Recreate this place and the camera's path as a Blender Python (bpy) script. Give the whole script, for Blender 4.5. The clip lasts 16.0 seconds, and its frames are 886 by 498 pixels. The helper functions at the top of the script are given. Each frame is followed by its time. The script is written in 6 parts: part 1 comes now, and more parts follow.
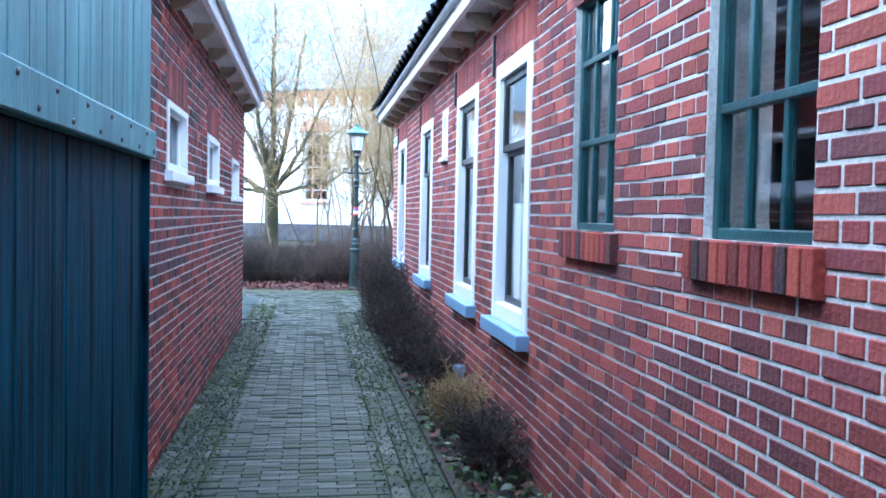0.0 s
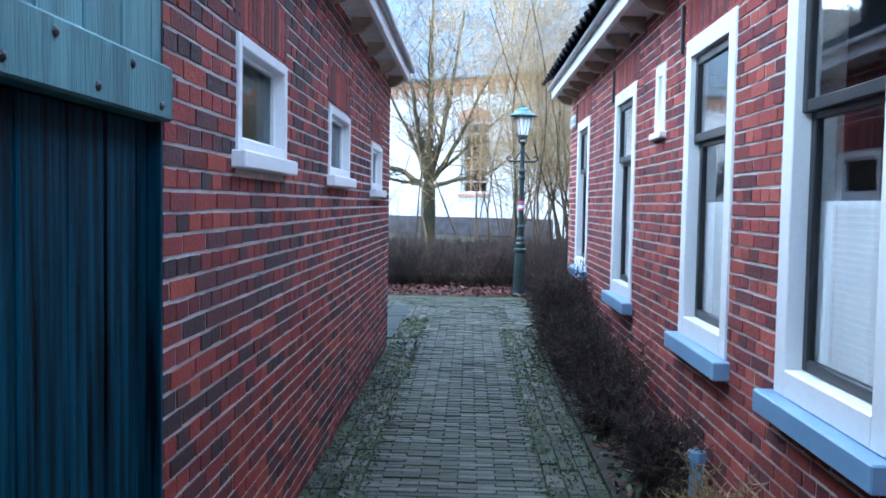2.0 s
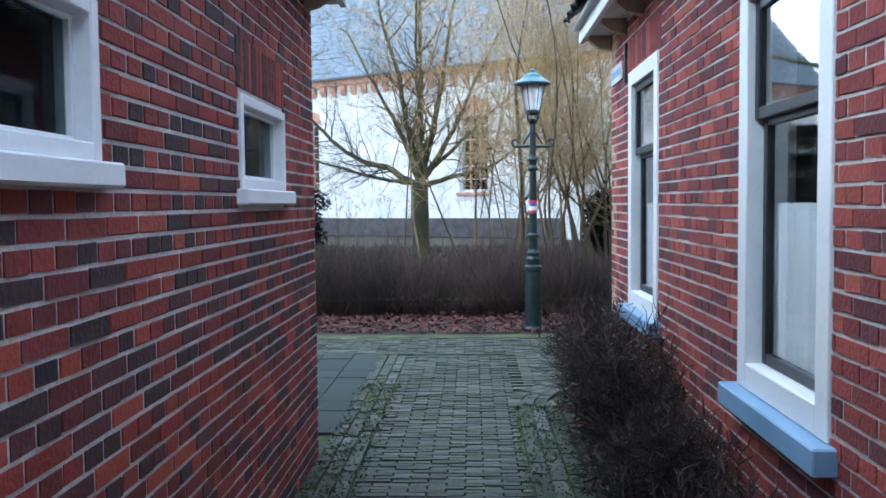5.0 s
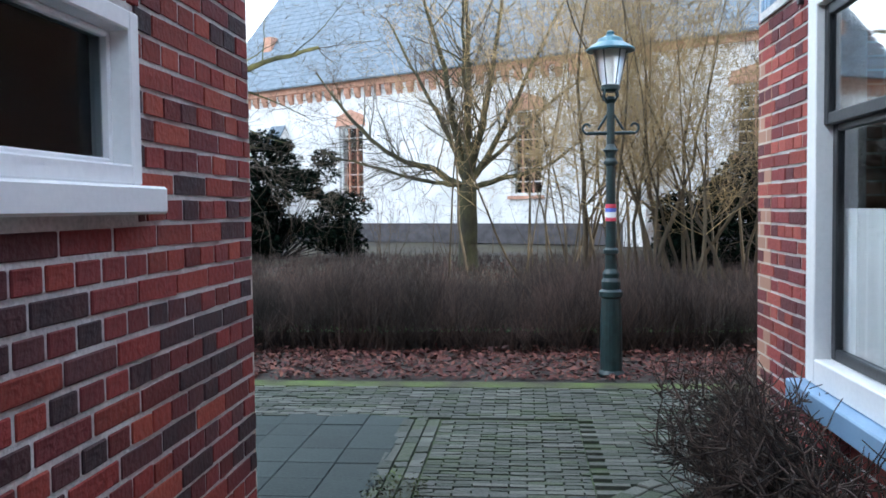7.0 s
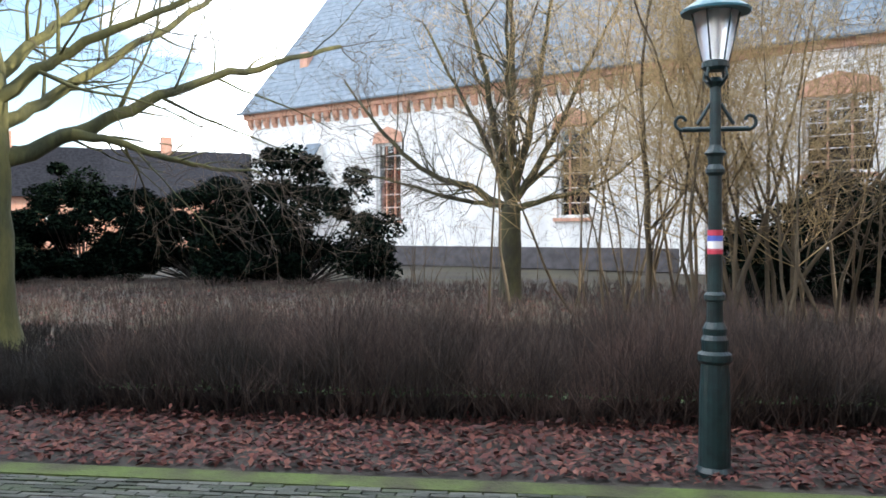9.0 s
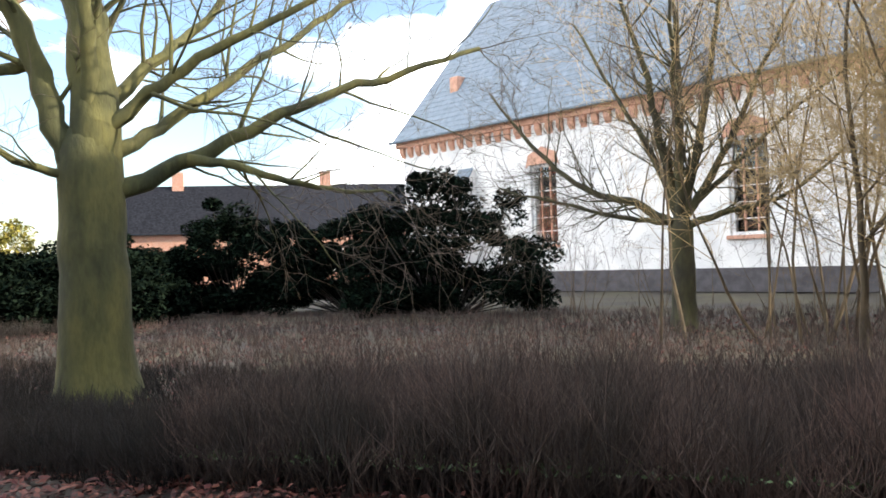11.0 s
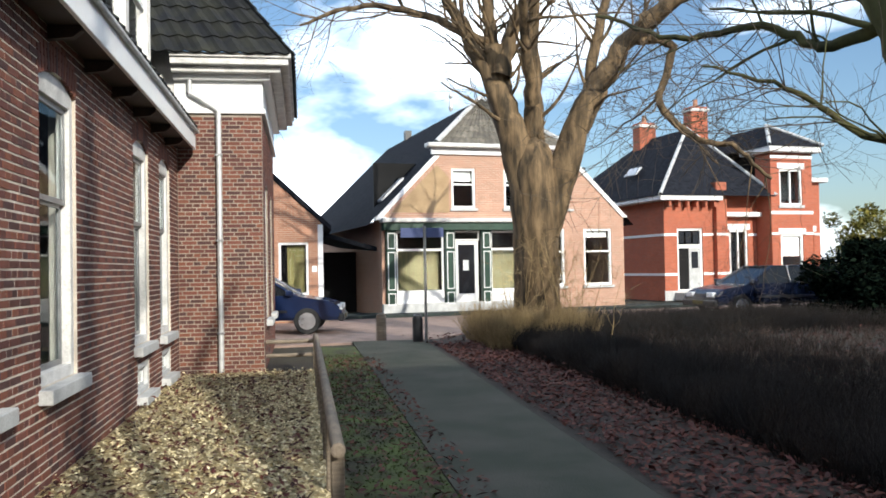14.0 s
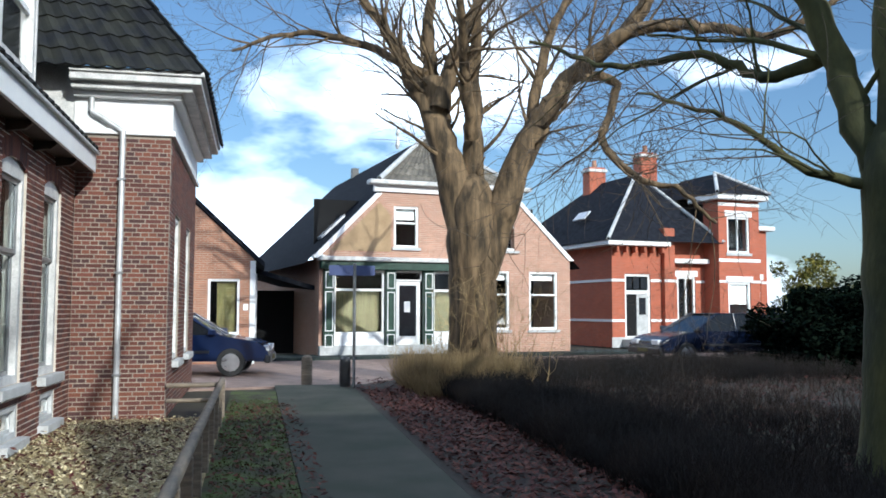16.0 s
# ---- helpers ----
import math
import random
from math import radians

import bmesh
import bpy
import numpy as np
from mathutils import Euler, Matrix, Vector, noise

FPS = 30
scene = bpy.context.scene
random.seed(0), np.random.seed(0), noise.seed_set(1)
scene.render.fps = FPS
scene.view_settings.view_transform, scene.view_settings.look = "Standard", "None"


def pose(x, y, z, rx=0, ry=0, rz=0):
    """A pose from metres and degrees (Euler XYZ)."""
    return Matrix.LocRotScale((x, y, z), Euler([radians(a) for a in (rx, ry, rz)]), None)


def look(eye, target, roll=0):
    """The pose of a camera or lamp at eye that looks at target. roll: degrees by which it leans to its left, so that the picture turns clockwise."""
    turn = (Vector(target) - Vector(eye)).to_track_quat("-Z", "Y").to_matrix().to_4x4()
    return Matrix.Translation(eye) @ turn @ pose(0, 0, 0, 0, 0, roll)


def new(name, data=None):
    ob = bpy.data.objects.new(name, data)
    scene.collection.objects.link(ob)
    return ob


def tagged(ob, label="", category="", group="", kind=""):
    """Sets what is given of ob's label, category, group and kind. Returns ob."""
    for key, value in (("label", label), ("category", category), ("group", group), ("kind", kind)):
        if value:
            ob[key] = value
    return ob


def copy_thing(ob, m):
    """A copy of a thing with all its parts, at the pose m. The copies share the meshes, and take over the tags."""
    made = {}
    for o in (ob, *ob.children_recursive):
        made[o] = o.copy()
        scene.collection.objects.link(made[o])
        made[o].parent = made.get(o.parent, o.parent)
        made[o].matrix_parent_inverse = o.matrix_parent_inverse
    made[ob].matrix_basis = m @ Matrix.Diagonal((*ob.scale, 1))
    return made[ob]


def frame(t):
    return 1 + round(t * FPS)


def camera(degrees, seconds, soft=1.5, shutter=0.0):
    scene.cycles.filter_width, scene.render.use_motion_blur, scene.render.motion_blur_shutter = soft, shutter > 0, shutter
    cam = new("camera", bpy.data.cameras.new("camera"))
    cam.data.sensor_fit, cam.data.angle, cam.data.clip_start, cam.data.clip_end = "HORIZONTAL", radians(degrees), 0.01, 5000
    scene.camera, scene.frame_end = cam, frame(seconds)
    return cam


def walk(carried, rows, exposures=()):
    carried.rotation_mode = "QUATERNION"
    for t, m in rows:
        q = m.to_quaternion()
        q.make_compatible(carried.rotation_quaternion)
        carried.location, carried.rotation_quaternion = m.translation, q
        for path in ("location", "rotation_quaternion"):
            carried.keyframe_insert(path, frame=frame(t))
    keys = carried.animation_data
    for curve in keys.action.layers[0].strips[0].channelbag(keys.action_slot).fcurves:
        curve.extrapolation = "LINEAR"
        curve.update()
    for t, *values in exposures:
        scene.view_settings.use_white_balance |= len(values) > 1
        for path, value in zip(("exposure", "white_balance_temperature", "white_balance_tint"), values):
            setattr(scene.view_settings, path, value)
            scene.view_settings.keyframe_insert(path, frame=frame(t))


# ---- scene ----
cam = camera(54.5, 16.0, soft=1.7)
PATH = [
    (0.0, -0.313, 2.029, 1.435, 87.76, -1.20, -8.69),
    (0.5, -0.331, 2.586, 1.471, 87.91, -0.60, -2.01),
    (1.0, -0.305, 3.048, 1.491, 86.65, -0.20, 2.58),
    (1.5, -0.340, 3.614, 1.480, 85.81, -0.20, 3.02),
    (2.0, -0.323, 4.203, 1.486, 86.99, -1.00, 1.78),
    (2.5, -0.292, 4.783, 1.488, 87.91, -1.70, 0.52),
    (3.0, -0.256, 5.283, 1.517, 86.53, -0.30, 0.57),
    (3.5, -0.204, 5.865, 1.539, 86.99, -0.10, 1.32),
    (3.7, -0.197, 6.095, 1.524, 87.56, 0.20, 1.52),
    (5.8, -0.213, 8.984, 1.536, 86.65, 0.90, 2.47),
    (6.0, -0.207, 9.218, 1.528, 86.93, 1.10, 2.81),
    (6.5, -0.206, 9.738, 1.530, 86.73, 1.20, 4.13),
    (7.0, -0.269, 10.273, 1.541, 87.25, 0.70, 5.34),
    (7.5, -0.265, 10.819, 1.535, 87.85, -0.20, 6.67),
    (8.0, -0.290, 11.410, 1.559, 87.95, -0.60, 7.30),
    (8.2, -0.300, 11.630, 1.570, 87.95, -0.60, 7.50),
    (9.2, -0.460, 12.660, 1.560, 88.90, 0.40, 8.30),
    (10.3, -0.640, 13.700, 1.536, 89.92, 1.20, 10.20),
    (10.5, -0.610, 13.835, 1.539, 90.45, 1.68, 12.60),
    (11.0, -0.663, 14.175, 1.531, 90.68, 2.10, 18.78),
    (11.5, -0.830, 14.520, 1.533, 91.32, 1.71, 27.39),
    (12.0, -0.980, 14.740, 1.540, 94.06, 0.70, 38.20),
    (12.5, -1.060, 14.770, 1.543, 91.83, 1.90, 49.70),
    (13.0, -1.080, 14.760, 1.525, 90.70, 1.60, 59.95),
    (13.5, -1.170, 14.810, 1.515, 90.78, 1.70, 66.40),
    (14.0, -1.310, 14.900, 1.530, 91.30, 1.05, 71.75),
    (14.5, -1.489, 15.061, 1.537, 92.29, 0.50, 77.67),
    (15.0, -1.681, 15.223, 1.516, 93.21, 0.30, 78.45),
    (15.5, -1.940, 15.427, 1.527, 93.81, 0.10, 74.35),
    (16.0, -2.047, 15.644, 1.501, 94.10, -0.10, 68.75),
]
walk(cam, [(t, pose(*p)) for t, *p in PATH],
     exposures=[(0.0, 2.8, 4750, 3), (1.5, 2.4, 4850, 3), (3.5, 1.8, 5050, 2), (8.2, 1.6, 5950, 7), (10.5, 1.6, 6450, 10),
                (11.5, 1.3, 6500, 9), (12.5, 0.6, 6400, 9), (13.5, 0.25, 6000, 7), (16.0, -0.05, 5200, 4)])

# ---- light ----
SUN_AZ, SUN_EL = 78.0, 23.0          # clockwise from +y
world = bpy.data.worlds.new("sky")
scene.world = world
world.use_nodes = True
wn, wl = world.node_tree.nodes, world.node_tree.links
sky = wn.new("ShaderNodeTexSky")
sky.sky_type, sky.sun_disc = "NISHITA", False
sky.sun_elevation, sky.sun_rotation = radians(SUN_EL), radians(SUN_AZ)
sky.air_density, sky.dust_density, sky.ozone_density = 1.0, 1.2, 1.5
tc = wn.new("ShaderNodeTexCoord")
mp = wn.new("ShaderNodeMapping")
mp.inputs["Scale"].default_value = (1.0, 1.0, 2.2)
cl = wn.new("ShaderNodeTexNoise")
cl.inputs["Scale"].default_value, cl.inputs["Detail"].default_value = 2.3, 6.0
cr = wn.new("ShaderNodeMapRange")
cr.inputs[1].default_value, cr.inputs[2].default_value = 0.49, 0.61
mx = wn.new("ShaderNodeMixRGB")
mx.inputs[2].default_value = (22.0, 22.0, 22.2, 1)
bg = wn["Background"]
bg.inputs[1].default_value = 0.125
wl.new(tc.outputs["Generated"], mp.inputs[0]); wl.new(mp.outputs[0], cl.inputs["Vector"])
wl.new(cl.outputs[0], cr.inputs[0]); wl.new(cr.outputs[0], mx.inputs[0])
wl.new(sky.outputs[0], mx.inputs[1]); wl.new(mx.outputs[0], bg.inputs[0])
sun = new("sun", bpy.data.lights.new("sun", "SUN"))
sun.data.energy, sun.data.angle, sun.data.color = 5.0, radians(0.55), (1.0, 0.86, 0.68)
_a, _e = radians(SUN_AZ), radians(SUN_EL)
sun.matrix_world = look((0, 0, 0), (-math.sin(_a) * math.cos(_e), -math.cos(_a) * math.cos(_e), -math.sin(_e)))


# ---- materials ----
def paint(name, c1, c2, scale=6.0, rough=0.6, bump=0.15, fine=60.0, metallic=0.0, stretch=(1, 1, 1), rand=0.0, c3=None, spec=0.5):
    """Two colours mixed by noise at two scales, with fine relief; rand: value change from piece to piece."""
    m = bpy.data.materials.new(name)
    m.use_nodes = True
    n, l = m.node_tree.nodes, m.node_tree.links
    b = n["Principled BSDF"]
    b.inputs["Metallic"].default_value = metallic
    b.inputs["Specular IOR Level"].default_value = spec
    co = n.new("ShaderNodeTexCoord"); ma = n.new("ShaderNodeMapping")
    ma.inputs["Scale"].default_value = stretch
    l.new(co.outputs["Object"], ma.inputs[0])
    n1 = n.new("ShaderNodeTexNoise"); n1.inputs["Scale"].default_value = scale; n1.inputs["Detail"].default_value = 5
    n2 = n.new("ShaderNodeTexNoise"); n2.inputs["Scale"].default_value = fine; n2.inputs["Detail"].default_value = 3
    l.new(ma.outputs[0], n1.inputs["Vector"]); l.new(ma.outputs[0], n2.inputs["Vector"])
    r1 = n.new("ShaderNodeValToRGB")
    r1.color_ramp.elements[0].position, r1.color_ramp.elements[1].position = 0.35, 0.66
    r1.color_ramp.elements[0].color, r1.color_ramp.elements[1].color = (*c1, 1), (*c2, 1)
    l.new(n1.outputs[0], r1.inputs[0])
    col = r1.outputs[0]
    if rand or c3:
        oi = n.new("ShaderNodeObjectInfo"); ge = n.new("ShaderNodeNewGeometry")
        ad = n.new("ShaderNodeMath"); ad.operation = "ADD"
        fr = n.new("ShaderNodeMath"); fr.operation = "FRACT"
        l.new(oi.outputs["Random"], ad.inputs[0]); l.new(ge.outputs["Random Per Island"], ad.inputs[1]); l.new(ad.outputs[0], fr.inputs[0])
        if c3:
            r3 = n.new("ShaderNodeValToRGB")
            r3.color_ramp.interpolation = "CONSTANT"
            e = r3.color_ramp.elements
            e[0].color, e[1].color = (*c3[0], 1), (*c3[-1], 1)
            for i, c in enumerate(c3[1:-1]):
                q = e.new((i + 1) / len(c3)); q.color = (*c, 1)
            e[len(c3) - 1].position = 1 - 1 / len(c3)
            l.new(fr.outputs[0], r3.inputs[0])
            mm = n.new("ShaderNodeMixRGB"); mm.inputs[0].default_value = 0.82
            l.new(col, mm.inputs[1]); l.new(r3.outputs[0], mm.inputs[2]); col = mm.outputs[0]
        if rand:
            hs = n.new("ShaderNodeHueSaturation")
            mr = n.new("ShaderNodeMapRange"); mr.inputs[3].default_value, mr.inputs[4].default_value = 1 - rand, 1 + rand
            l.new(fr.outputs[0], mr.inputs[0]); l.new(mr.outputs[0], hs.inputs["Value"]); l.new(col, hs.inputs["Color"]); col = hs.outputs[0]
    fm = n.new("ShaderNodeMixRGB"); fm.blend_type = "MULTIPLY"; fm.inputs[0].default_value = 0.4 if bump >= 0.15 else 0.08
    fr2 = n.new("ShaderNodeMapRange"); fr2.inputs[1].default_value, fr2.inputs[2].default_value = 0.3, 0.6
    fr2.inputs[3].default_value = 0.45
    l.new(n2.outputs[0], fr2.inputs[0]); l.new(col, fm.inputs[1]); l.new(fr2.outputs[0], fm.inputs[2])
    l.new(fm.outputs[0], b.inputs["Base Color"])
    rr = n.new("ShaderNodeMapRange"); rr.inputs[3].default_value, rr.inputs[4].default_value = max(0.02, rough - 0.12), min(1, rough + 0.12)
    l.new(n1.outputs[0], rr.inputs[0]); l.new(rr.outputs[0], b.inputs["Roughness"])
    if bump:
        bu = n.new("ShaderNodeBump"); bu.inputs["Strength"].default_value = bump; bu.inputs["Distance"].default_value = 0.01
        l.new(n2.outputs[0], bu.inputs["Height"]); l.new(bu.outputs[0], b.inputs["Normal"])
    return m


def glass_mat(name, tint, rough=0.02, ior=1.5):
    m = bpy.data.materials.new(name)
    m.use_nodes = True
    b = m.node_tree.nodes["Principled BSDF"]
    b.inputs["Base Color"].default_value = (*tint, 1)
    b.inputs["Roughness"].default_value, b.inputs["Transmission Weight"].default_value, b.inputs["IOR"].default_value = rough, 1.0, ior
    return m


def coursed(name, c1, c2, mortar, w=0.21, h=0.063, joint=0.011, axes="xz"):
    """Brickwork for walls that stay far off."""
    m = paint(name, c1, c2, 1.5, 0.8, 0.1)
    n, l = m.node_tree.nodes, m.node_tree.links
    b = n["Principled BSDF"]
    co = n.new("ShaderNodeTexCoord"); se = n.new("ShaderNodeSeparateXYZ"); cb = n.new("ShaderNodeCombineXYZ")
    l.new(co.outputs["Object"], se.inputs[0])
    sm = n.new("ShaderNodeMath"); sm.operation = "ADD"
    l.new(se.outputs["X"], sm.inputs[0]); l.new(se.outputs["Y"], sm.inputs[1])
    l.new(sm.outputs[0], cb.inputs[0]); l.new(se.outputs["Z"], cb.inputs[1])
    br = n.new("ShaderNodeTexBrick")
    br.inputs["Scale"].default_value, br.inputs["Brick Width"].default_value, br.inputs["Row Height"].default_value = 1.0, w, h
    br.inputs["Mortar Size"].default_value, br.inputs["Bias"].default_value = joint / 2, 0.0
    br.inputs["Color2"].default_value, br.inputs["Mortar"].default_value = (*[c * 0.7 for c in c2], 1), (*mortar, 1)
    src = b.inputs["Base Color"].links[0].from_socket
    l.new(src, br.inputs["Color1"]); l.new(cb.outputs[0], br.inputs["Vector"]); l.new(br.outputs["Color"], b.inputs["Base Color"])
    return m


BRICK = [(0.20, 0.022, 0.020), (0.30, 0.040, 0.024), (0.040, 0.018, 0.024), (0.34, 0.046, 0.030), (0.15, 0.018, 0.022), (0.020, 0.015, 0.020), (0.36, 0.062, 0.034), (0.24, 0.026, 0.022), (0.065, 0.018, 0.022), (0.17, 0.022, 0.022)]
BRICK_R = [(0.27, 0.050, 0.046), (0.34, 0.070, 0.050), (0.11, 0.026, 0.034), (0.36, 0.075, 0.056), (0.24, 0.042, 0.044), (0.17, 0.032, 0.038), (0.38, 0.090, 0.066), (0.29, 0.055, 0.048), (0.085, 0.028, 0.036)]
BRICK_F = [(0.12, 0.040, 0.030), (0.17, 0.056, 0.035), (0.20, 0.070, 0.040), (0.105, 0.035, 0.029), (0.05, 0.023, 0.023), (0.14, 0.047, 0.032)]
brick_l = paint("red_brown_brick", (0.06, 0.014, 0.016), (0.24, 0.05, 0.032), 9, 0.8, 0.7, 55, c3=BRICK, rand=0.3)
brick_r = paint("red_brick", (0.18, 0.04, 0.04), (0.36, 0.09, 0.06), 7, 0.85, 0.6, 55, c3=BRICK_R, rand=0.25)
brick_f = paint("brown_brick", (0.10, 0.038, 0.030), (0.20, 0.078, 0.050), 6, 0.8, 0.5, 55, c3=BRICK_F, rand=0.28)
mortar_m = paint("grey_mortar", (0.50, 0.47, 0.45), (0.70, 0.67, 0.64), 5, 0.95, 0.5, 80)
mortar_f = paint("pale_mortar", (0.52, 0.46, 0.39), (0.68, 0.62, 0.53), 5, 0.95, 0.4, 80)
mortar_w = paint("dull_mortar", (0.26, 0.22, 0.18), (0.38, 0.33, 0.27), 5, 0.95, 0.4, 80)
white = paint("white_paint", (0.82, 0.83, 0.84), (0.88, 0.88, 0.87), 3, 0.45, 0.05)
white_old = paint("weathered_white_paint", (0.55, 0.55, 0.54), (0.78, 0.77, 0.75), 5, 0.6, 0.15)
sill_blue = paint("blue_grey_sill_paint", (0.20, 0.33, 0.50), (0.27, 0.42, 0.60), 4, 0.4, 0.08)
stone_grey = paint("grey_stone_sill", (0.46, 0.47, 0.47), (0.60, 0.61, 0.61), 5, 0.6, 0.15)
green_paint = paint("dark_green_paint", (0.0004, 0.002, 0.005), (0.012, 0.066, 0.105), 4.5, 0.6, 0.35, 40, stretch=(9, 9, 0.3), spec=0.06)
green_light = paint("faded_green_paint", (0.035, 0.14, 0.16), (0.13, 0.30, 0.32), 3.2, 0.5, 0.35, 40, stretch=(4, 4, 0.25))
green_trim = paint("green_joinery_paint", (0.009, 0.042, 0.05), (0.025, 0.085, 0.09), 8, 0.4, 0.2)
shop_green = paint("shopfront_green_paint", (0.008, 0.035, 0.022), (0.015, 0.055, 0.035), 6, 0.35, 0.1)
black_paint = paint("black_paint", (0.012, 0.013, 0.015), (0.025, 0.026, 0.03), 6, 0.4, 0.1)
iron = paint("dark_green_cast_iron", (0.004, 0.016, 0.018), (0.012, 0.036, 0.038), 12, 0.4, 0.25, 90)
steel = paint("grey_steel", (0.25, 0.26, 0.27), (0.36, 0.37, 0.38), 8, 0.4, 0.1, metallic=0.7)
zinc = paint("zinc_pipe", (0.45, 0.46, 0.47), (0.62, 0.63, 0.64), 6, 0.45, 0.1, metallic=0.3)
curtain = paint("white_net_curtain", (0.84, 0.86, 0.88), (0.90, 0.91, 0.92), 3, 0.9, 0.1, stretch=(12, 12, 0.5))
curtain_y = paint("ochre_curtain", (0.09, 0.08, 0.03), (0.16, 0.14, 0.05), 3, 0.9, 0.1, stretch=(12, 12, 0.5))
# Near-black: the darkness of rooms behind glass is put into this colour.
room_dark = paint("painted_room_gloom", (0.002, 0.002, 0.0025), (0.004, 0.004, 0.0045), 2, 0.9, 0)
wood_raw = paint("weathered_timber", (0.16, 0.13, 0.10), (0.28, 0.23, 0.17), 5, 0.8, 0.4, stretch=(1, 1, 8))
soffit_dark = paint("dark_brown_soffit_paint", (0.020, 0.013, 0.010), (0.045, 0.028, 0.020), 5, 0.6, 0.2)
rafter_m = paint("brown_rafter_paint", (0.30, 0.24, 0.18), (0.42, 0.34, 0.25), 5, 0.7, 0.2)
tile_dark = paint("dark_roof_tile", (0.010, 0.011, 0.015), (0.024, 0.026, 0.033), 6, 0.9, 0.3, rand=0.3, spec=0.03)
tile_moss = paint("mossy_roof_tile", (0.011, 0.012, 0.016), (0.030, 0.031, 0.024), 3, 0.8, 0.3, rand=0.3, spec=0.2)
slate_m = paint("blue_grey_slate", (0.10, 0.14, 0.18), (0.17, 0.22, 0.27), 3, 0.45, 0.2, rand=0.2)
church_white = paint("white_limewash", (0.62, 0.62, 0.61), (0.80, 0.79, 0.76), 0.9, 0.9, 0.2, 30)
church_brick = paint("salmon_cornice_brick", (0.45, 0.24, 0.16), (0.60, 0.34, 0.24), 4, 0.85, 0.3)
plinth_m = paint("dark_plinth", (0.05, 0.045, 0.05), (0.09, 0.085, 0.09), 3, 0.8, 0.2)
paver_m = paint("mossy_paving_brick", (0.024, 0.050, 0.010), (0.054, 0.062, 0.044), 1.1, 0.7, 0.8, 50, spec=0.4, c3=[(0.022, 0.030, 0.017), (0.044, 0.049, 0.040), (0.030, 0.042, 0.018), (0.078, 0.080, 0.070), (0.038, 0.041, 0.036)], rand=0.3)
paver_red = paint("red_street_clinker", (0.22, 0.15, 0.12), (0.32, 0.23, 0.19), 3, 0.8, 0.4, 50, rand=0.25)
slab_m = paint("grey_concrete_slab", (0.028, 0.040, 0.040), (0.06, 0.072, 0.066), 1.2, 0.85, 0.3, 50, rand=0.15, spec=0.2)
joint_m = paint("mossy_joint_earth", (0.014, 0.026, 0.006), (0.045, 0.075, 0.015), 7, 0.95, 0.6, 40)
soil_m = paint("dark_garden_soil", (0.018, 0.014, 0.012), (0.045, 0.036, 0.028), 5, 0.95, 0.8, 35)
lawn_m = paint("winter_ground", (0.020, 0.014, 0.010), (0.052, 0.045, 0.020), 0.5, 0.95, 0.8, 12)
gravel_m = paint("leaf_strewn_gravel", (0.24, 0.18, 0.08), (0.46, 0.38, 0.20), 9, 0.9, 0.9, 40)
stone_bits = paint("pale_gravel", (0.50, 0.42, 0.22), (0.74, 0.66, 0.44), 9, 0.9, 0.3, rand=0.45)
moss_m = paint("moss_and_grass", (0.030, 0.026, 0.012), (0.075, 0.11, 0.02), 2.6, 0.95, 0.8, 45)
asphalt_m = paint("path_surface", (0.022, 0.030, 0.016), (0.062, 0.062, 0.048), 1.3, 0.9, 0.5, 60)
bark_m = paint("green_grey_bark", (0.024, 0.030, 0.010), (0.115, 0.110, 0.034), 2.2, 0.9, 1.0, 22, stretch=(1, 1, 0.4))
bark_gold = paint("pale_brown_bark", (0.045, 0.032, 0.016), (0.24, 0.165, 0.088), 7, 0.9, 1.0, 26, stretch=(1, 1, 0.22))
bark_c = paint("dark_mossy_bark", (0.030, 0.028, 0.016), (0.085, 0.080, 0.032), 3, 0.9, 0.8, 22, stretch=(1, 1, 0.4))
bark_s = paint("straw_brown_bark", (0.055, 0.042, 0.024), (0.125, 0.092, 0.052), 4, 0.9, 0.7, 18, stretch=(1, 1, 0.4))
twig_m = paint("brown_twigs", (0.055, 0.042, 0.028), (0.115, 0.085, 0.055), 4, 0.85, 0.1)
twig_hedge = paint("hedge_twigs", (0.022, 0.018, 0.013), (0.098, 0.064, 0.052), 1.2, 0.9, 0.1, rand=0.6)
# Shaded copy of the hedge twigs: the footpath's shade is in the colour.
twig_shade = paint("shade_painted_twigs", (0.006, 0.005, 0.004), (0.024, 0.016, 0.011), 1.2, 0.9, 0.1, rand=0.6)
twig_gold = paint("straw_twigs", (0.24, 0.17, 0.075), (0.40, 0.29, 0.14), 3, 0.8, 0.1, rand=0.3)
leaf_dead = paint("fallen_leaves", (0.05, 0.015, 0.012), (0.12, 0.04, 0.025), 6, 0.8, 0.1, c3=[(0.045, 0.009, 0.007), (0.09, 0.018, 0.010), (0.14, 0.048, 0.030), (0.055, 0.009, 0.008), (0.08, 0.021, 0.013)], rand=0.4)
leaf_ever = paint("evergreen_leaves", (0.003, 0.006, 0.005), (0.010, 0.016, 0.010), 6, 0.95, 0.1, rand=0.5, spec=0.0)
leaf_gold = paint("golden_conifer_leaves", (0.10, 0.11, 0.02), (0.24, 0.20, 0.05), 4, 0.8, 0.1, rand=0.4, spec=0.1)
leaf_ivy = paint("ground_leaves", (0.03, 0.055, 0.018), (0.07, 0.11, 0.035), 6, 0.5, 0.1, rand=0.5)
pane = glass_mat("window_glass", (0.92, 0.96, 0.97))
dark_pane = glass_mat("old_dark_glass", (0.4, 0.46, 0.48), 0.02, 1.1)
lamp_glass = glass_mat("frosted_lamp_glass", (0.93, 0.93, 0.90), 0.35)
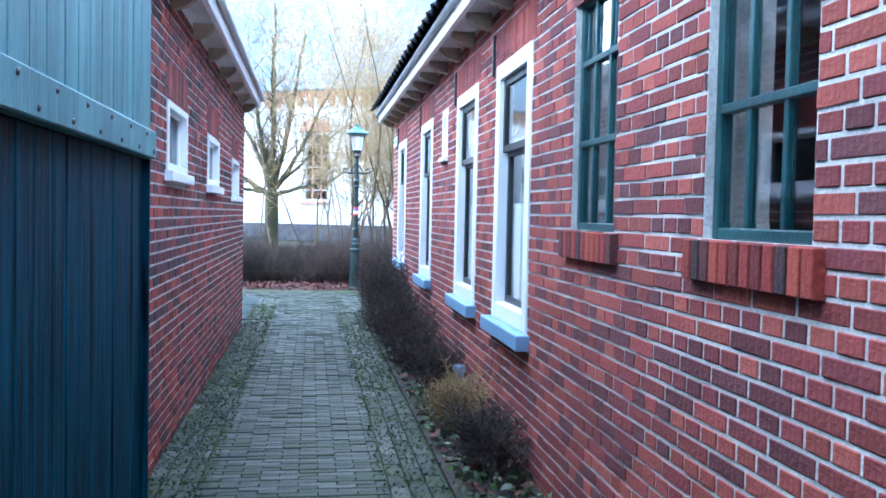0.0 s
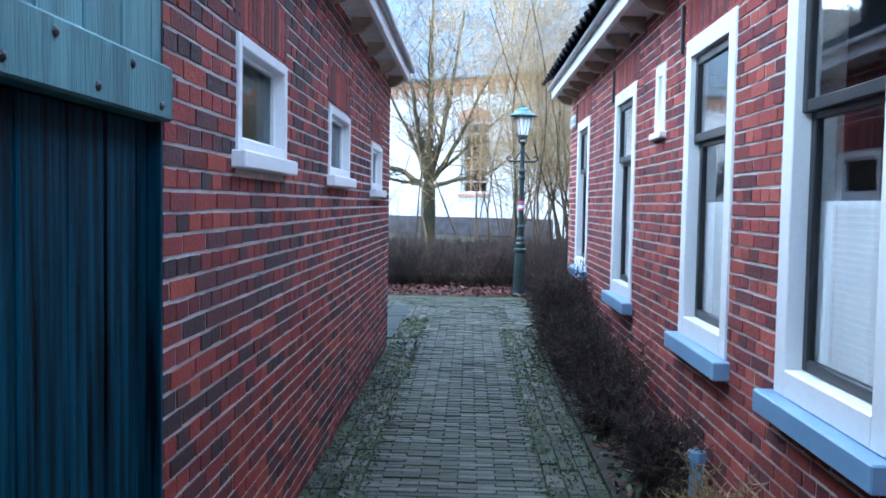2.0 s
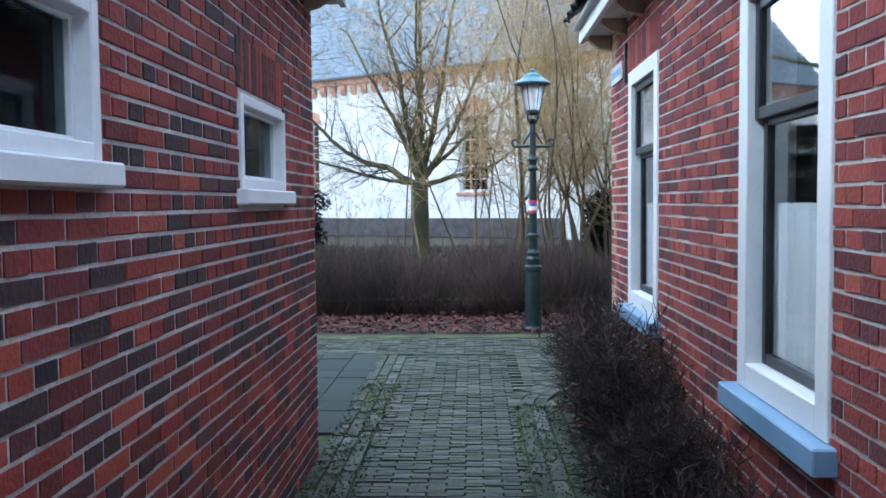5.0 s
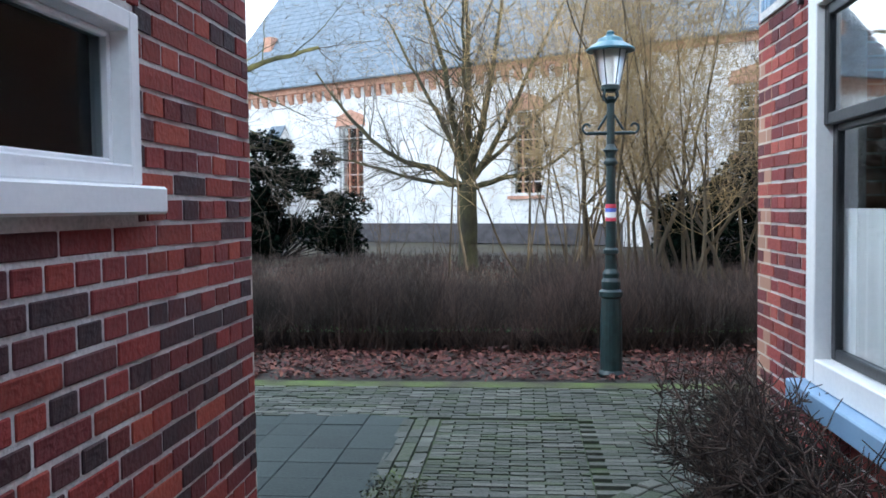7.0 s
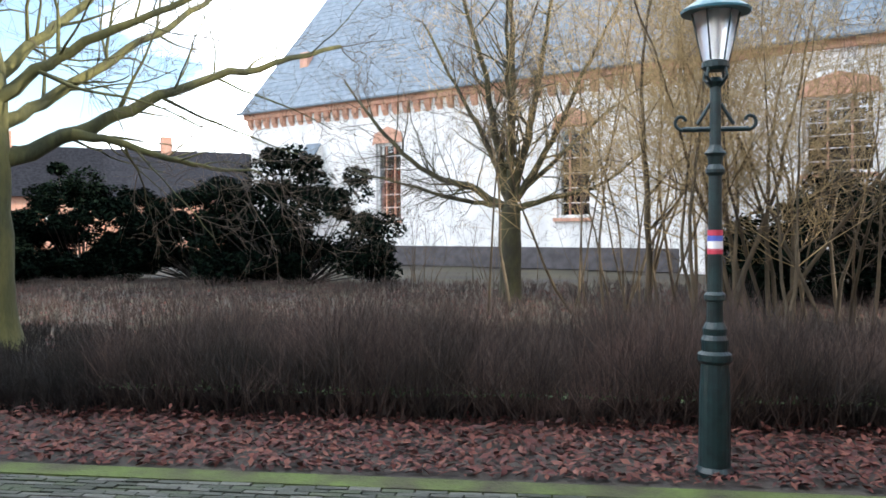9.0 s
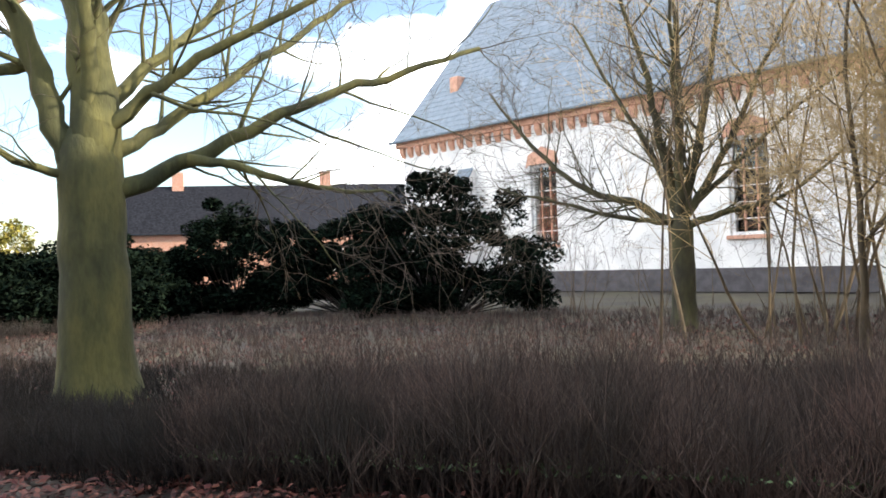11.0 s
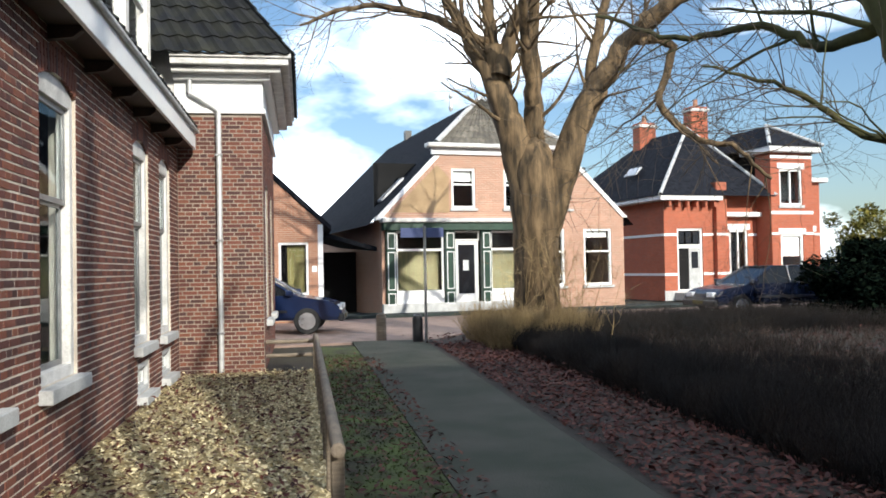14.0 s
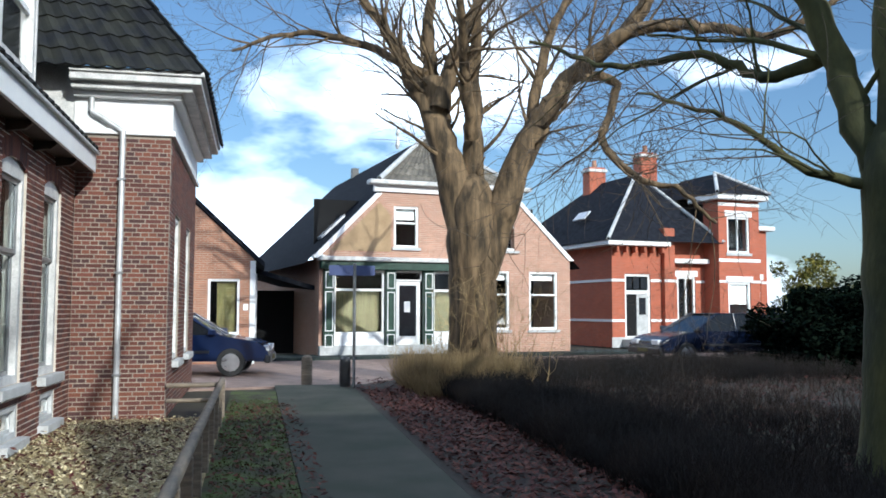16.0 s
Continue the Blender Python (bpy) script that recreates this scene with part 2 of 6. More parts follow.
car_blue = paint("blue_car_paint", (0.008, 0.016, 0.055), (0.01, 0.02, 0.065), 2, 0.2, 0, spec=0.8)
car_navy = paint("navy_car_paint", (0.005, 0.009, 0.026), (0.007, 0.012, 0.032), 2, 0.2, 0, spec=0.8)
car_glass = paint("tinted_car_glass", (0.012, 0.014, 0.018), (0.018, 0.02, 0.024), 2, 0.05, 0, spec=0.9)
rubber = paint("black_rubber", (0.015, 0.015, 0.015), (0.03, 0.03, 0.03), 5, 0.8, 0.1)
alloy = paint("alloy_rim", (0.5, 0.5, 0.52), (0.65, 0.65, 0.67), 5, 0.3, 0, metallic=0.8)
red_m = paint("red_sticker", (0.55, 0.04, 0.08), (0.6, 0.06, 0.1), 3, 0.5, 0)
blue_m = paint("blue_sticker", (0.08, 0.12, 0.5), (0.1, 0.15, 0.55), 3, 0.5, 0)
plate_blue = paint("dull_blue_enamel", (0.03, 0.05, 0.16), (0.05, 0.075, 0.21), 3, 0.45, 0.1)
head_m = paint("headlamp_glass", (0.6, 0.62, 0.65), (0.75, 0.76, 0.78), 3, 0.1, 0)
h_brick = coursed("pink_house_brick", (0.42, 0.22, 0.15), (0.52, 0.29, 0.20), (0.55, 0.47, 0.38))
v_brick = coursed("orange_villa_brick", (0.40, 0.095, 0.045), (0.50, 0.135, 0.065), (0.34, 0.17, 0.12))
b_brick = coursed("orange_brown_brick", (0.36, 0.17, 0.10), (0.46, 0.22, 0.13), (0.45, 0.36, 0.28))
far_brick = coursed("far_terrace_brick", (0.30, 0.14, 0.10), (0.38, 0.19, 0.13), (0.38, 0.3, 0.25))
render_tan = paint("tan_render_patch", (0.36, 0.25, 0.14), (0.46, 0.33, 0.19), 2, 0.9, 0.2)


# ---- building blocks ----
def mesh_ob(name, verts, faces, material, m=None):
    me = bpy.data.meshes.new(name)
    me.from_pydata([tuple(v) for v in verts], [], faces)
    me.materials.append(material)
    me.update()
    ob = new(name, me)
    if m is not None:
        ob.matrix_world = m
    return ob


def part(name, bm, material, parent, label=""):
    me = bpy.data.meshes.new(name)
    bmesh.ops.recalc_face_normals(bm, faces=bm.faces)
    bm.to_mesh(me)
    bm.free()
    me.materials.append(material)
    ob = new(name, me)
    ob.parent = parent
    return tagged(ob, label) if label else ob


def solo(name, bm, material, m, label, category, kind="", group=""):
    ob = part(name, bm, material, None)
    ob.matrix_world = m
    return tagged(ob, label, category, group, kind)


def thing(name, m, label, category, kind="", group=""):
    ob = new(name)
    ob.matrix_world = m
    return tagged(ob, label, category, group, kind)


def bx(bm, x0, x1, y0, y1, z0, z1, bevel=0.0):
    v = [bm.verts.new((x, y, z)) for z in (z0, z1) for y in (y0, y1) for x in (x0, x1)]
    fs = [bm.faces.new([v[i] for i in q]) for q in ((0, 2, 3, 1), (4, 5, 7, 6), (0, 1, 5, 4), (2, 6, 7, 3), (0, 4, 6, 2), (1, 3, 7, 5))]
    if bevel:
        es = {e for f in fs for e in f.edges}
        bmesh.ops.bevel(bm, geom=list(es), offset=bevel, segments=1, affect="EDGES")
    return bm


def box(*a, bevel=0.0):
    return bx(bmesh.new(), *a, bevel=bevel)


def lathe(profile, sides=16, bm=None, at=(0, 0)):
    """A turned shape from (radius, height) pairs."""
    bm = bm or bmesh.new()
    rings = [[bm.verts.new((at[0] + r * math.cos(2 * math.pi * i / sides), at[1] + r * math.sin(2 * math.pi * i / sides), z)) for i in range(sides)] for r, z in profile]
    for a, b in zip(rings, rings[1:]):
        for i in range(sides):
            bm.faces.new((a[i], a[(i + 1) % sides], b[(i + 1) % sides], b[i]))
    bm.faces.new(rings[0][::-1]); bm.faces.new(rings[-1])
    return bm


def prism(bm, poly, axis, a, b):
    """Extrudes a polygon of 2D points between a and b along an axis."""
    put = {"x": lambda p, d: (d, p[0], p[1]), "y": lambda p, d: (p[0], d, p[1]), "z": lambda p, d: (p[0], p[1], d)}[axis]
    lo, hi = [bm.verts.new(put(p, a)) for p in poly], [bm.verts.new(put(p, b)) for p in poly]
    k = len(poly)
    for i in range(k):
        bm.faces.new((lo[i], lo[(i + 1) % k], hi[(i + 1) % k], hi[i]))
    bm.faces.new(lo[::-1]); bm.faces.new(hi)
    return bm


def tubes(name, segs, material, sides=5, parent=None):
    """One mesh of tapered tubes from rows x0 y0 z0 x1 y1 z1 r0 r1."""
    s = np.asarray(segs, float)
    p, q, r0, r1 = s[:, :3], s[:, 3:6], s[:, 6], s[:, 7]
    d = q - p
    d /= np.linalg.norm(d, axis=1, keepdims=True) + 1e-9
    up = np.where(np.abs(d[:, 2:]) < 0.9, [[0, 0, 1.0]], [[1.0, 0, 0]])
    a = np.cross(d, up); a /= np.linalg.norm(a, axis=1, keepdims=True) + 1e-9
    b = np.cross(d, a)
    n = len(s)
    ang = np.arange(sides) * 2 * np.pi / sides
    ring = np.cos(ang)[None, :, None] * a[:, None] + np.sin(ang)[None, :, None] * b[:, None]
    v = np.concatenate([p[:, None] + ring * r0[:, None, None], q[:, None] + ring * r1[:, None, None]], 1).reshape(-1, 3)
    i = np.arange(sides)
    quad = np.stack([i, (i + 1) % sides, (i + 1) % sides + sides, i + sides], 1)
    f = (quad[None] + (np.arange(n) * 2 * sides)[:, None, None]).reshape(-1, 4)
    return quads(name, v, f, material, parent, smooth=sides > 4)


def quads(name, v, f, material, parent=None, smooth=False):
    me = bpy.data.meshes.new(name)
    me.vertices.add(len(v)); me.vertices.foreach_set("co", np.asarray(v, float).ravel())
    me.loops.add(f.size); me.loops.foreach_set("vertex_index", f.ravel().astype(np.int32))
    me.polygons.add(len(f)); me.polygons.foreach_set("loop_start", (np.arange(len(f)) * 4).astype(np.int32))
    me.update(calc_edges=True)
    if smooth:
        me.polygons.foreach_set("use_smooth", [True] * len(f))
    me.materials.append(material)
    ob = new(name, me)
    if parent:
        ob.parent = parent
    return ob


def leaves(name, pos, size, material, flat=0.0, parent=None, seed=1):
    """Small folded leaves at the places given; flat: how far they lie level."""
    g = np.random.default_rng(seed)
    n = len(pos)
    nrm = g.normal(size=(n, 3)); nrm[:, 2] = np.abs(nrm[:, 2]) + flat * 4
    nrm /= np.linalg.norm(nrm, axis=1, keepdims=True)
    a = np.cross(nrm, g.normal(size=(n, 3))); a /= np.linalg.norm(a, axis=1, keepdims=True)
    b = np.cross(nrm, a)
    s = (size * g.uniform(0.6, 1.4, n))[:, None]
    c = np.asarray(pos, float)
    v = np.stack([c - a * s, c - b * s * 0.45 + nrm * s * 0.15, c + a * s, c + b * s * 0.45 + nrm * s * 0.15], 1).reshape(-1, 3)
    return quads(name, v, np.arange(4 * n).reshape(-1, 4), material, parent)


def wander(g, p, d, length, r, n, bend, taper, lift, out):
    """A limb as a chain of segments; returns its joints with direction and radius."""
    pts = [(p.copy(), d.copy(), r)]
    for k in range(n):
        d = d + g.normal(size=3) * bend; d[2] += lift
        d /= np.linalg.norm(d)
        q = p + d * length / n
        r1 = r * taper ** (1 / n)
        out.append((*p, *q, r, r1))
        p, r = q, r1
        pts.append((p.copy(), d.copy(), r))
    return pts


def branchlets(g, pts, levels, count, ratio, spread, out_thick, out_thin, lift=0.02, limit=0.012, bend=0.22):
    for _ in range(count):
        k = g.integers(1, len(pts))
        p, d, r = pts[k]
        side = g.normal(size=3); side -= d * side.dot(d); side /= np.linalg.norm(side)
        nd = d * (1 - spread) + side * spread
        nd /= np.linalg.norm(nd)
        ln = ratio * g.uniform(0.6, 1.2)
        nr = max(r * g.uniform(0.25, 0.5), 0.004)
        sub = wander(g, p, nd, ln, nr, 4 if ln > 0.5 else 3, bend, 0.45, lift, out_thick if nr > limit else out_thin)
        if levels > 1:
            branchlets(g, sub, levels - 1, max(2, int(count * 0.75)), ratio * 0.55, spread, out_thick, out_thin, lift, limit, bend)


# ---- brickwork ----
def solid_strips(length, top, openings, y0, y1):
    """The body of a wall with its openings left free."""
    bm = bmesh.new()
    cuts = sorted({0.0, length, *[max(0, o[0]) for o in openings], *[min(length, o[1]) for o in openings]})
    for a, b in zip(cuts, cuts[1:]):
        if b - a < 1e-4:
            continue
        mid, z = (a + b) / 2, 0.0
        for o in sorted([o for o in openings if o[0] < mid < o[1]], key=lambda o: o[2]):
            if o[2] > z:
                bx(bm, a, b, y0, y1, z, o[2])
            z = o[3]
        if z < top:
            bx(bm, a, b, y0, y1, z, top)
    return bm


def brick_wall(name, m, length, top, openings, material, mortar, label, near=None, thick=0.22, seed=3, bed=0.013):
    """Body of mortar with every brick laid in front of it; bricks in the stretch near = (u0, u1, z0, z1) are parts."""
    wall = solo(name, solid_strips(length, top, openings, 0.0035, thick), mortar, m, label, "wall", "structure")
    g = np.random.default_rng(seed)
    course, verts, faces, singles = 0.063, [], [], []
    box_f = [(0, 1, 5, 4), (0, 4, 7, 3), (1, 2, 6, 5), (4, 5, 6, 7), (3, 2, 1, 0)]
    for row in range(int(top / course)):
        z0, z1 = row * course + bed / 2, (row + 1) * course - bed / 2
        step = 0.22 if row % 2 else 0.11
        u = -0.055 if row % 4 == 1 else (-0.165 if row % 4 == 3 else 0.0)
        while u < length:
            a, b = max(u, 0) + 0.0065, min(u + step, length) - 0.0065
            u += step
            bits = [(a, b)]
            for o in openings:
                if min(z1, o[3]) - max(z0, o[2]) > 0.02:
                    bits = [c for s, e in bits for c in ((s, min(e, o[0] - 0.004)), (max(s, o[1] + 0.004), e))]
            for s, e in bits:
                if e - s < 0.012:
                    continue
                d = g.uniform(-0.003, 0.001)
                dp = 0.105 if s < 0.008 or e > length - 0.008 else 0.02
                t = g.uniform(-0.0025, 0.0025, 4)
                if near and near[0] < s and e < near[1] and near[2] < z0 < near[3] and abs(e - s - (step - 0.013)) < 1e-3 and dp < 0.1 and len(singles) < 300:
                    singles.append((s, z0, step > 0.2, d))
                    continue
                k = len(verts)
                verts += [(s, d, z0 + t[0]), (e, d, z0 + t[1]), (e, dp, z0), (s, dp, z0), (s, d, z1 + t[2]), (e, d, z1 + t[3]), (e, dp, z1), (s, dp, z1)]
                faces += [tuple(k + i for i in q) for q in box_f]
    joined = mesh_ob("brickwork", verts, faces, material)
    joined.parent = wall
    tagged(joined, kind="stuff")
    LAID.append((wall, singles, material, course - bed))
    return wall


LAID = []


def lay_single_bricks():
    for wall, singles, material, h in LAID:
        meshes = {}
        for long_one, w in ((True, 0.207), (False, 0.097)):
            me = bpy.data.meshes.new("brick")
            bm = box(0, w, 0, 0.03, 0, h, bevel=0.003)
            bmesh.ops.recalc_face_normals(bm, faces=bm.faces)
            bm.to_mesh(me); bm.free()
            me.materials.append(material)
            meshes[long_one] = me
        for s, z, long_one, d in singles:
            ob = new("brick", meshes[long_one])
            ob.parent = wall
            ob.location = (s, d, z)


def soldiers(m, u0, u1, z0, z1, material, name="brick_lintel", label="upright soldier-course bricks above a window", proud=0.003, w=0.06):
    """A row of upright bricks as one thing with its bricks as parts."""
    t = thing(name, m, label, "brick lintel", "structure")
    n = max(2, int((u1 - u0) / w))
    st = (u1 - u0) / n
    me = bpy.data.meshes.new("brick")
    bm = box(0.005, st - 0.005, -proud, 0.03, z0, z1, bevel=0.003)
    bmesh.ops.recalc_face_normals(bm, faces=bm.faces)
    bm.to_mesh(me); bm.free()
    me.materials.append(material)
    for i in range(n):
        ob = new("brick", me)
        ob.parent, ob.location = t, (u0 + i * st, 0, 0)
    return t


def ring(w0, w1, h0, h1, t, y0, y1, tb=None):
    """A rectangular frame of four members."""
    tb = t if tb is None else tb
    bm = bmesh.new()
    bx(bm, w0, w0 + t, y0, y1, h0, h1, 0.004); bx(bm, w1 - t, w1, y0, y1, h0, h1, 0.004)
    bx(bm, w0 + t, w1 - t, y0, y1, h1 - t, h1, 0.004); bx(bm, w0 + t, w1 - t, y0, y1, h0, h0 + tb, 0.004)
    return bm


def glass_pane(parent, u0, u1, z0, z1, y, glass_m=None):
    ob = part("pane", box(u0, u1, y, y + 0.005, z0, z1), glass_m or pane, parent)
    ob.visible_shadow = False
    return ob


WIN = [0]


def window(m, u0, u1, z0, z1, label, frame_m=white, t=0.085, sash_m=None, rail=None, sill=None, sill_m=None, net=None, net_m=None, cols=1, depth=0.09, glass_m=None, set_in=0.01, st=0.035):
    """A framed window in a wall: frame, sashes, panes, sill, curtain."""
    WIN[0] += 1
    w = thing(f"window_{WIN[0]}", m, label, "window", "structure")
    part("window_frame", ring(u0, u1, z0, z1, t, set_in, set_in + depth), frame_m, w)
    sash_m = sash_m or frame_m
    a, b, c, d = u0 + t + 0.001, u1 - t - 0.001, z0 + t + 0.001, z1 - t - 0.001
    y = set_in + depth * 0.45
    if rail:
        part("lower_sash", ring(a, b, c, rail, 0.045, y + 0.02, y + 0.055), sash_m, w)
        part("upper_sash", ring(a, b, rail - 0.02, d, 0.045, y - 0.015, y + 0.019), sash_m, w)
        glass_pane(w, a + 0.045, b - 0.045, c + 0.045, rail - 0.045, y + 0.035, glass_m)
        glass_pane(w, a + 0.045, b - 0.045, rail + 0.025, d - 0.045, y, glass_m)
    else:
        part("sash", ring(a, b, c, d, st, y, y + 0.04), sash_m, w)
        glass_pane(w, a + st, b - st, c + st, d - st, y + 0.018, glass_m)
        for i in range(1, cols):
            x = a + (b - a) * i / cols
            part("mullion", box(x - 0.02, x + 0.02, y - 0.004, y + 0.03, c + 0.036, d - 0.036), sash_m, w)
    if sill:
        part("window_sill", box(u0 - sill[0], u1 + sill[0], -sill[1], set_in + 0.02, z0 - sill[2], z0 - 0.002, bevel=0.006), sill_m or frame_m, w)
    if net:
        k = 26
        xs = np.linspace(a + 0.01, b - 0.01, k)
        v = [(x, y + 0.068 + 0.008 * math.sin(i * 1.9), z) for z in (max(net[0], c), min(net[1], d)) for i, x in enumerate(xs)]
        cu = mesh_ob("curtain", v, [(i, i + 1, k + i + 1, k + i) for i in range(k - 1)], net_m or curtain)
        cu.parent = w
    return w


def roof_slope(name, m, width, run, tile, label, parent=None, tw=0.26, tl=0.32):
    """Rows of lapped, curved tiles on a slope: u along the eave, v up the slope in the frame m."""
    nu, nv = max(1, int(width / tw)), max(1, int(run / tl))
    su, sv = width / nu, run / nv
    prof = [(0.0, 0.02), (0.22, 0.045), (0.45, 0.03), (0.7, 0.0), (1.0, 0.02)]
    v, f = [], []
    for j in range(nv):
        for i in range(nu):
            k = len(v)
            for s, h in prof:
                v += [((i + s) * su, j * sv - 0.03, h + 0.025), ((i + s) * su, (j + 1) * sv, h)]
            for q in range(len(prof) - 1):
                f.append((k + 2 * q, k + 2 * q + 2, k + 2 * q + 3, k + 2 * q + 1))
            for q in range(len(prof) - 1):
                kk = len(v)
                v += [v[k + 2 * q], v[k + 2 * q + 2], (v[k + 2 * q + 2][0], v[k + 2 * q + 2][1], v[k + 2 * q + 2][2] - 0.025), (v[k + 2 * q][0], v[k + 2 * q][1], v[k + 2 * q][2] - 0.025)]
                f.append((kk + 3, kk + 2, kk + 1, kk))
    ob = mesh_ob(name, v, f, tile, m)
    if parent:
        ob.parent = parent
    return tagged(ob, label, "roof", kind="structure") if not parent else ob


# Frame of the street side, which stands at nine degrees to the alley.
G = Matrix.Translation((-1.15, 13.0, 0)) @ pose(0, 0, 0, 0, 0, -9) @ Matrix.Translation((0.2, -13.0, 0))

# ---- ground ----
gx = np.concatenate([-np.geomspace(1200, 42, 14), np.linspace(-40, 40, 61), np.geomspace(42, 1200, 14)])
gv = [(x, y + 20, -0.035 + (0.02 * math.sin(x * 0.9) * math.sin(y * 0.7) if abs(x) < 40 and 0 < y < 40 else -0.0)) for y in gx for x in gx]
k = len(gx)
tagged(mesh_ob("ground", gv, [(j * k + i, j * k + i + 1, (j + 1) * k + i + 1, (j + 1) * k + i) for j in range(k - 1) for i in range(k - 1)], lawn_m),
       "brown winter grass and earth of the churchyard", "ground", kind="structure")


def slab(name, poly, z, material, label, category="ground", m=Matrix(), low=-0.08):
    return solo(name, prism(bmesh.new(), poly, "z", low, z), material, m, label, category, "structure")


slab("alley_bed", [(-1.3, -3), (0.42, -3), (0.42, 14.4), (1.2, 15.2), (3.4, 15.4), (3.4, 17.4), (-4.2, 17.45), (-4.2, 13.4), (-1.3, 12.9)], 0.012, joint_m, "mossy earth joints under the paved alley", "ground")
slab("planting_bed", [(0.425, -3), (1.0, -3), (1.0, 14.7), (1.6, 15.1), (0.9, 15.0), (0.425, 14.4)], 0.03, soil_m, "dark soil bed along the brick wall", "soil")
slab("moss_verge", [(-4.2, 17.455), (3.4, 17.41), (3.4, 17.62), (-4.2, 17.68)], 0.03, moss_m, "bright green moss edge of the path", "moss")
slab("leaf_bed", [(-4.2, 17.69), (3.4, 17.63), (4.5, 19.6), (-4.2, 19.7)], 0.02, soil_m, "dark soil strip covered by fallen leaves", "soil")
slab("gravel_yard", [(-14.0, 13.02), (-2.6, 13.02), (-2.6, 15.05), (-14.0, 15.05)], 0.02, gravel_m, "yellow gravel yard strewn with leaves", "gravel", G)
slab("grass_verge", [(-18, 15.055), (-2.6, 15.055), (-2.6, 15.85), (-18, 15.85)], 0.015, moss_m, "thin mossy grass strip beside the path", "grass", G)
slab("path", [(-19.0, 15.86), (-3.4, 15.86), (-3.4, 17.1), (-19.0, 17.35)], 0.02, asphalt_m, "grey worn footpath along the hedge", "path", G)
slab("path_leaf_bed", [(-19.0, 17.355), (-3.4, 17.105), (-3.4, 18.9), (-19.0, 18.6)], 0.018, soil_m, "earth strip under dead leaves", "soil", G)
slab("street", [(-27.5, -10), (-19.1, -10), (-19.1, 20.6), (-21.4, 22.5), (-21.4, 60), (-27.5, 60)], 0.01, paver_red, "reddish clinker street crossing in sun", "road")
slab("far_pavement", [(-29.3, -10), (-27.6, -10), (-27.6, 60), (-29.3, 60)], 0.10, slab_m, "grey raised pavement before the houses", "pavement")


def paving(name, m, rows, near, material, label, parent_name="pavement"):
    """Paving bricks one by one; rows: (x0, y0, dx, dy) of each brick. Those inside near are parts."""
    g = np.random.default_rng(9)
    base = thing(parent_name, m, label, "pavement", "structure")
    verts, faces, single = [], [], []
    fq = [(0, 1, 5, 4), (1, 2, 6, 5), (2, 3, 7, 6), (3, 0, 4, 7), (4, 5, 6, 7)]
    for x, y, dx, dy in rows:
        j = 0.0025
        z = 0.03 + g.uniform(-0.004, 0.004)
        if near(x, y) and len(single) < 300:
            single.append((x, y, z, round(dx, 4), round(dy, 4)))
            continue
        kk = len(verts)
        c = [(x + j, y + j), (x + dx - j, y + j), (x + dx - j, y + dy - j), (x + j, y + dy - j)]
        t = g.uniform(-0.003, 0.003, 4)
        verts += [(a, b, -0.02) for a, b in c] + [(a + (0.003 if i in (0, 3) else -0.003), b + (0.003 if i < 2 else -0.003), z + t[i]) for i, (a, b) in enumerate(c)]
        faces += [tuple(kk + i for i in q) for q in fq]
    ob = mesh_ob("paving", verts, faces, material)
    ob.parent = base
    tagged(ob, kind="stuff")
    PAVED.append((base, single, material))
    return base


PAVED = []


def lay_single_pavers():
    for base, single, material in PAVED:
        cache = {}
        for x, y, z, dx, dy in single:
            if (dx, dy) not in cache:
                me = bpy.data.meshes.new("paver")
                bm = box(0.0025, dx - 0.0025, 0.0025, dy - 0.0025, -0.05, 0, bevel=0.003)
                bmesh.ops.recalc_face_normals(bm, faces=bm.faces)
                bm.to_mesh(me); bm.free()
                me.materials.append(material)
                cache[(dx, dy)] = me
            ob = new("paver", cache[(dx, dy)])
            ob.parent, ob.location = base, (x, y, z)


rng = np.random.default_rng(5)
rows = []
y = -2.0
j = 0
while y < 16.3:                                  # cross-laid bricks of the alley
    x = -0.86 - (0.1 if j % 2 else 0)
    while x < 0.08:
        a, b = max(x, -0.86), min(x + 0.2, 0.10)
        rows.append((a, y, b - a, 0.056))
        x += 0.2
    y += 0.056; j += 1
paving("alley", Matrix(), rows, lambda x, y: 6.2 < y < 9.6, paver_m, "damp mossy grey-brown paving bricks of the alley", "alley_paving")
rows = []
for i in range(3):
    y = -2.0 + 0.07 * i
    while y < 16.3:
        w = rng.uniform(0.10, 0.2)
        rows.append((-1.14 + i * 0.092, y, 0.09, w)); y += w
for i in range(3):
    y = -2.0 + 0.09 * i
    while y < 14.2:
        rows.append((0.105 + i * 0.1, y, 0.098, 0.2)); y += 0.2
paving("edges", Matrix(), rows, lambda x, y: 6.2 < y < 10.5, paver_m, "uneven mossy edging bricks of the alley", "edging")
rows = []
y, j = 14.24, 0
while y < 17.38:
    x = -4.1 - (0.1 if j % 2 else 0)
    while x < 3.3:
        if y > 16.33 or x >= 0.1 and math.hypot(min(x + 0.1, 1.11) - 1.11, y + 0.03 - 14.2) > 1.08:
            rows.append((max(x, -4.1), y, 0.2, 0.065))
        x += 0.2
    y += 0.065; j += 1
paving("crossing", Matrix(), rows, lambda x, y: -1.2 < x < 1.0 and 15.2 < y < 16.4, paver_m, "grey paving bricks of the cross path", "cross_paving")
rows = [(-4.1 + 0.3 * i, 13.45 + 0.3 * j, 0.3, 0.3) for i in range(10) for j in range(10) if 13.45 + 0.3 * j < 16.3 and (-4.1 + 0.3 * i) < -1.15]
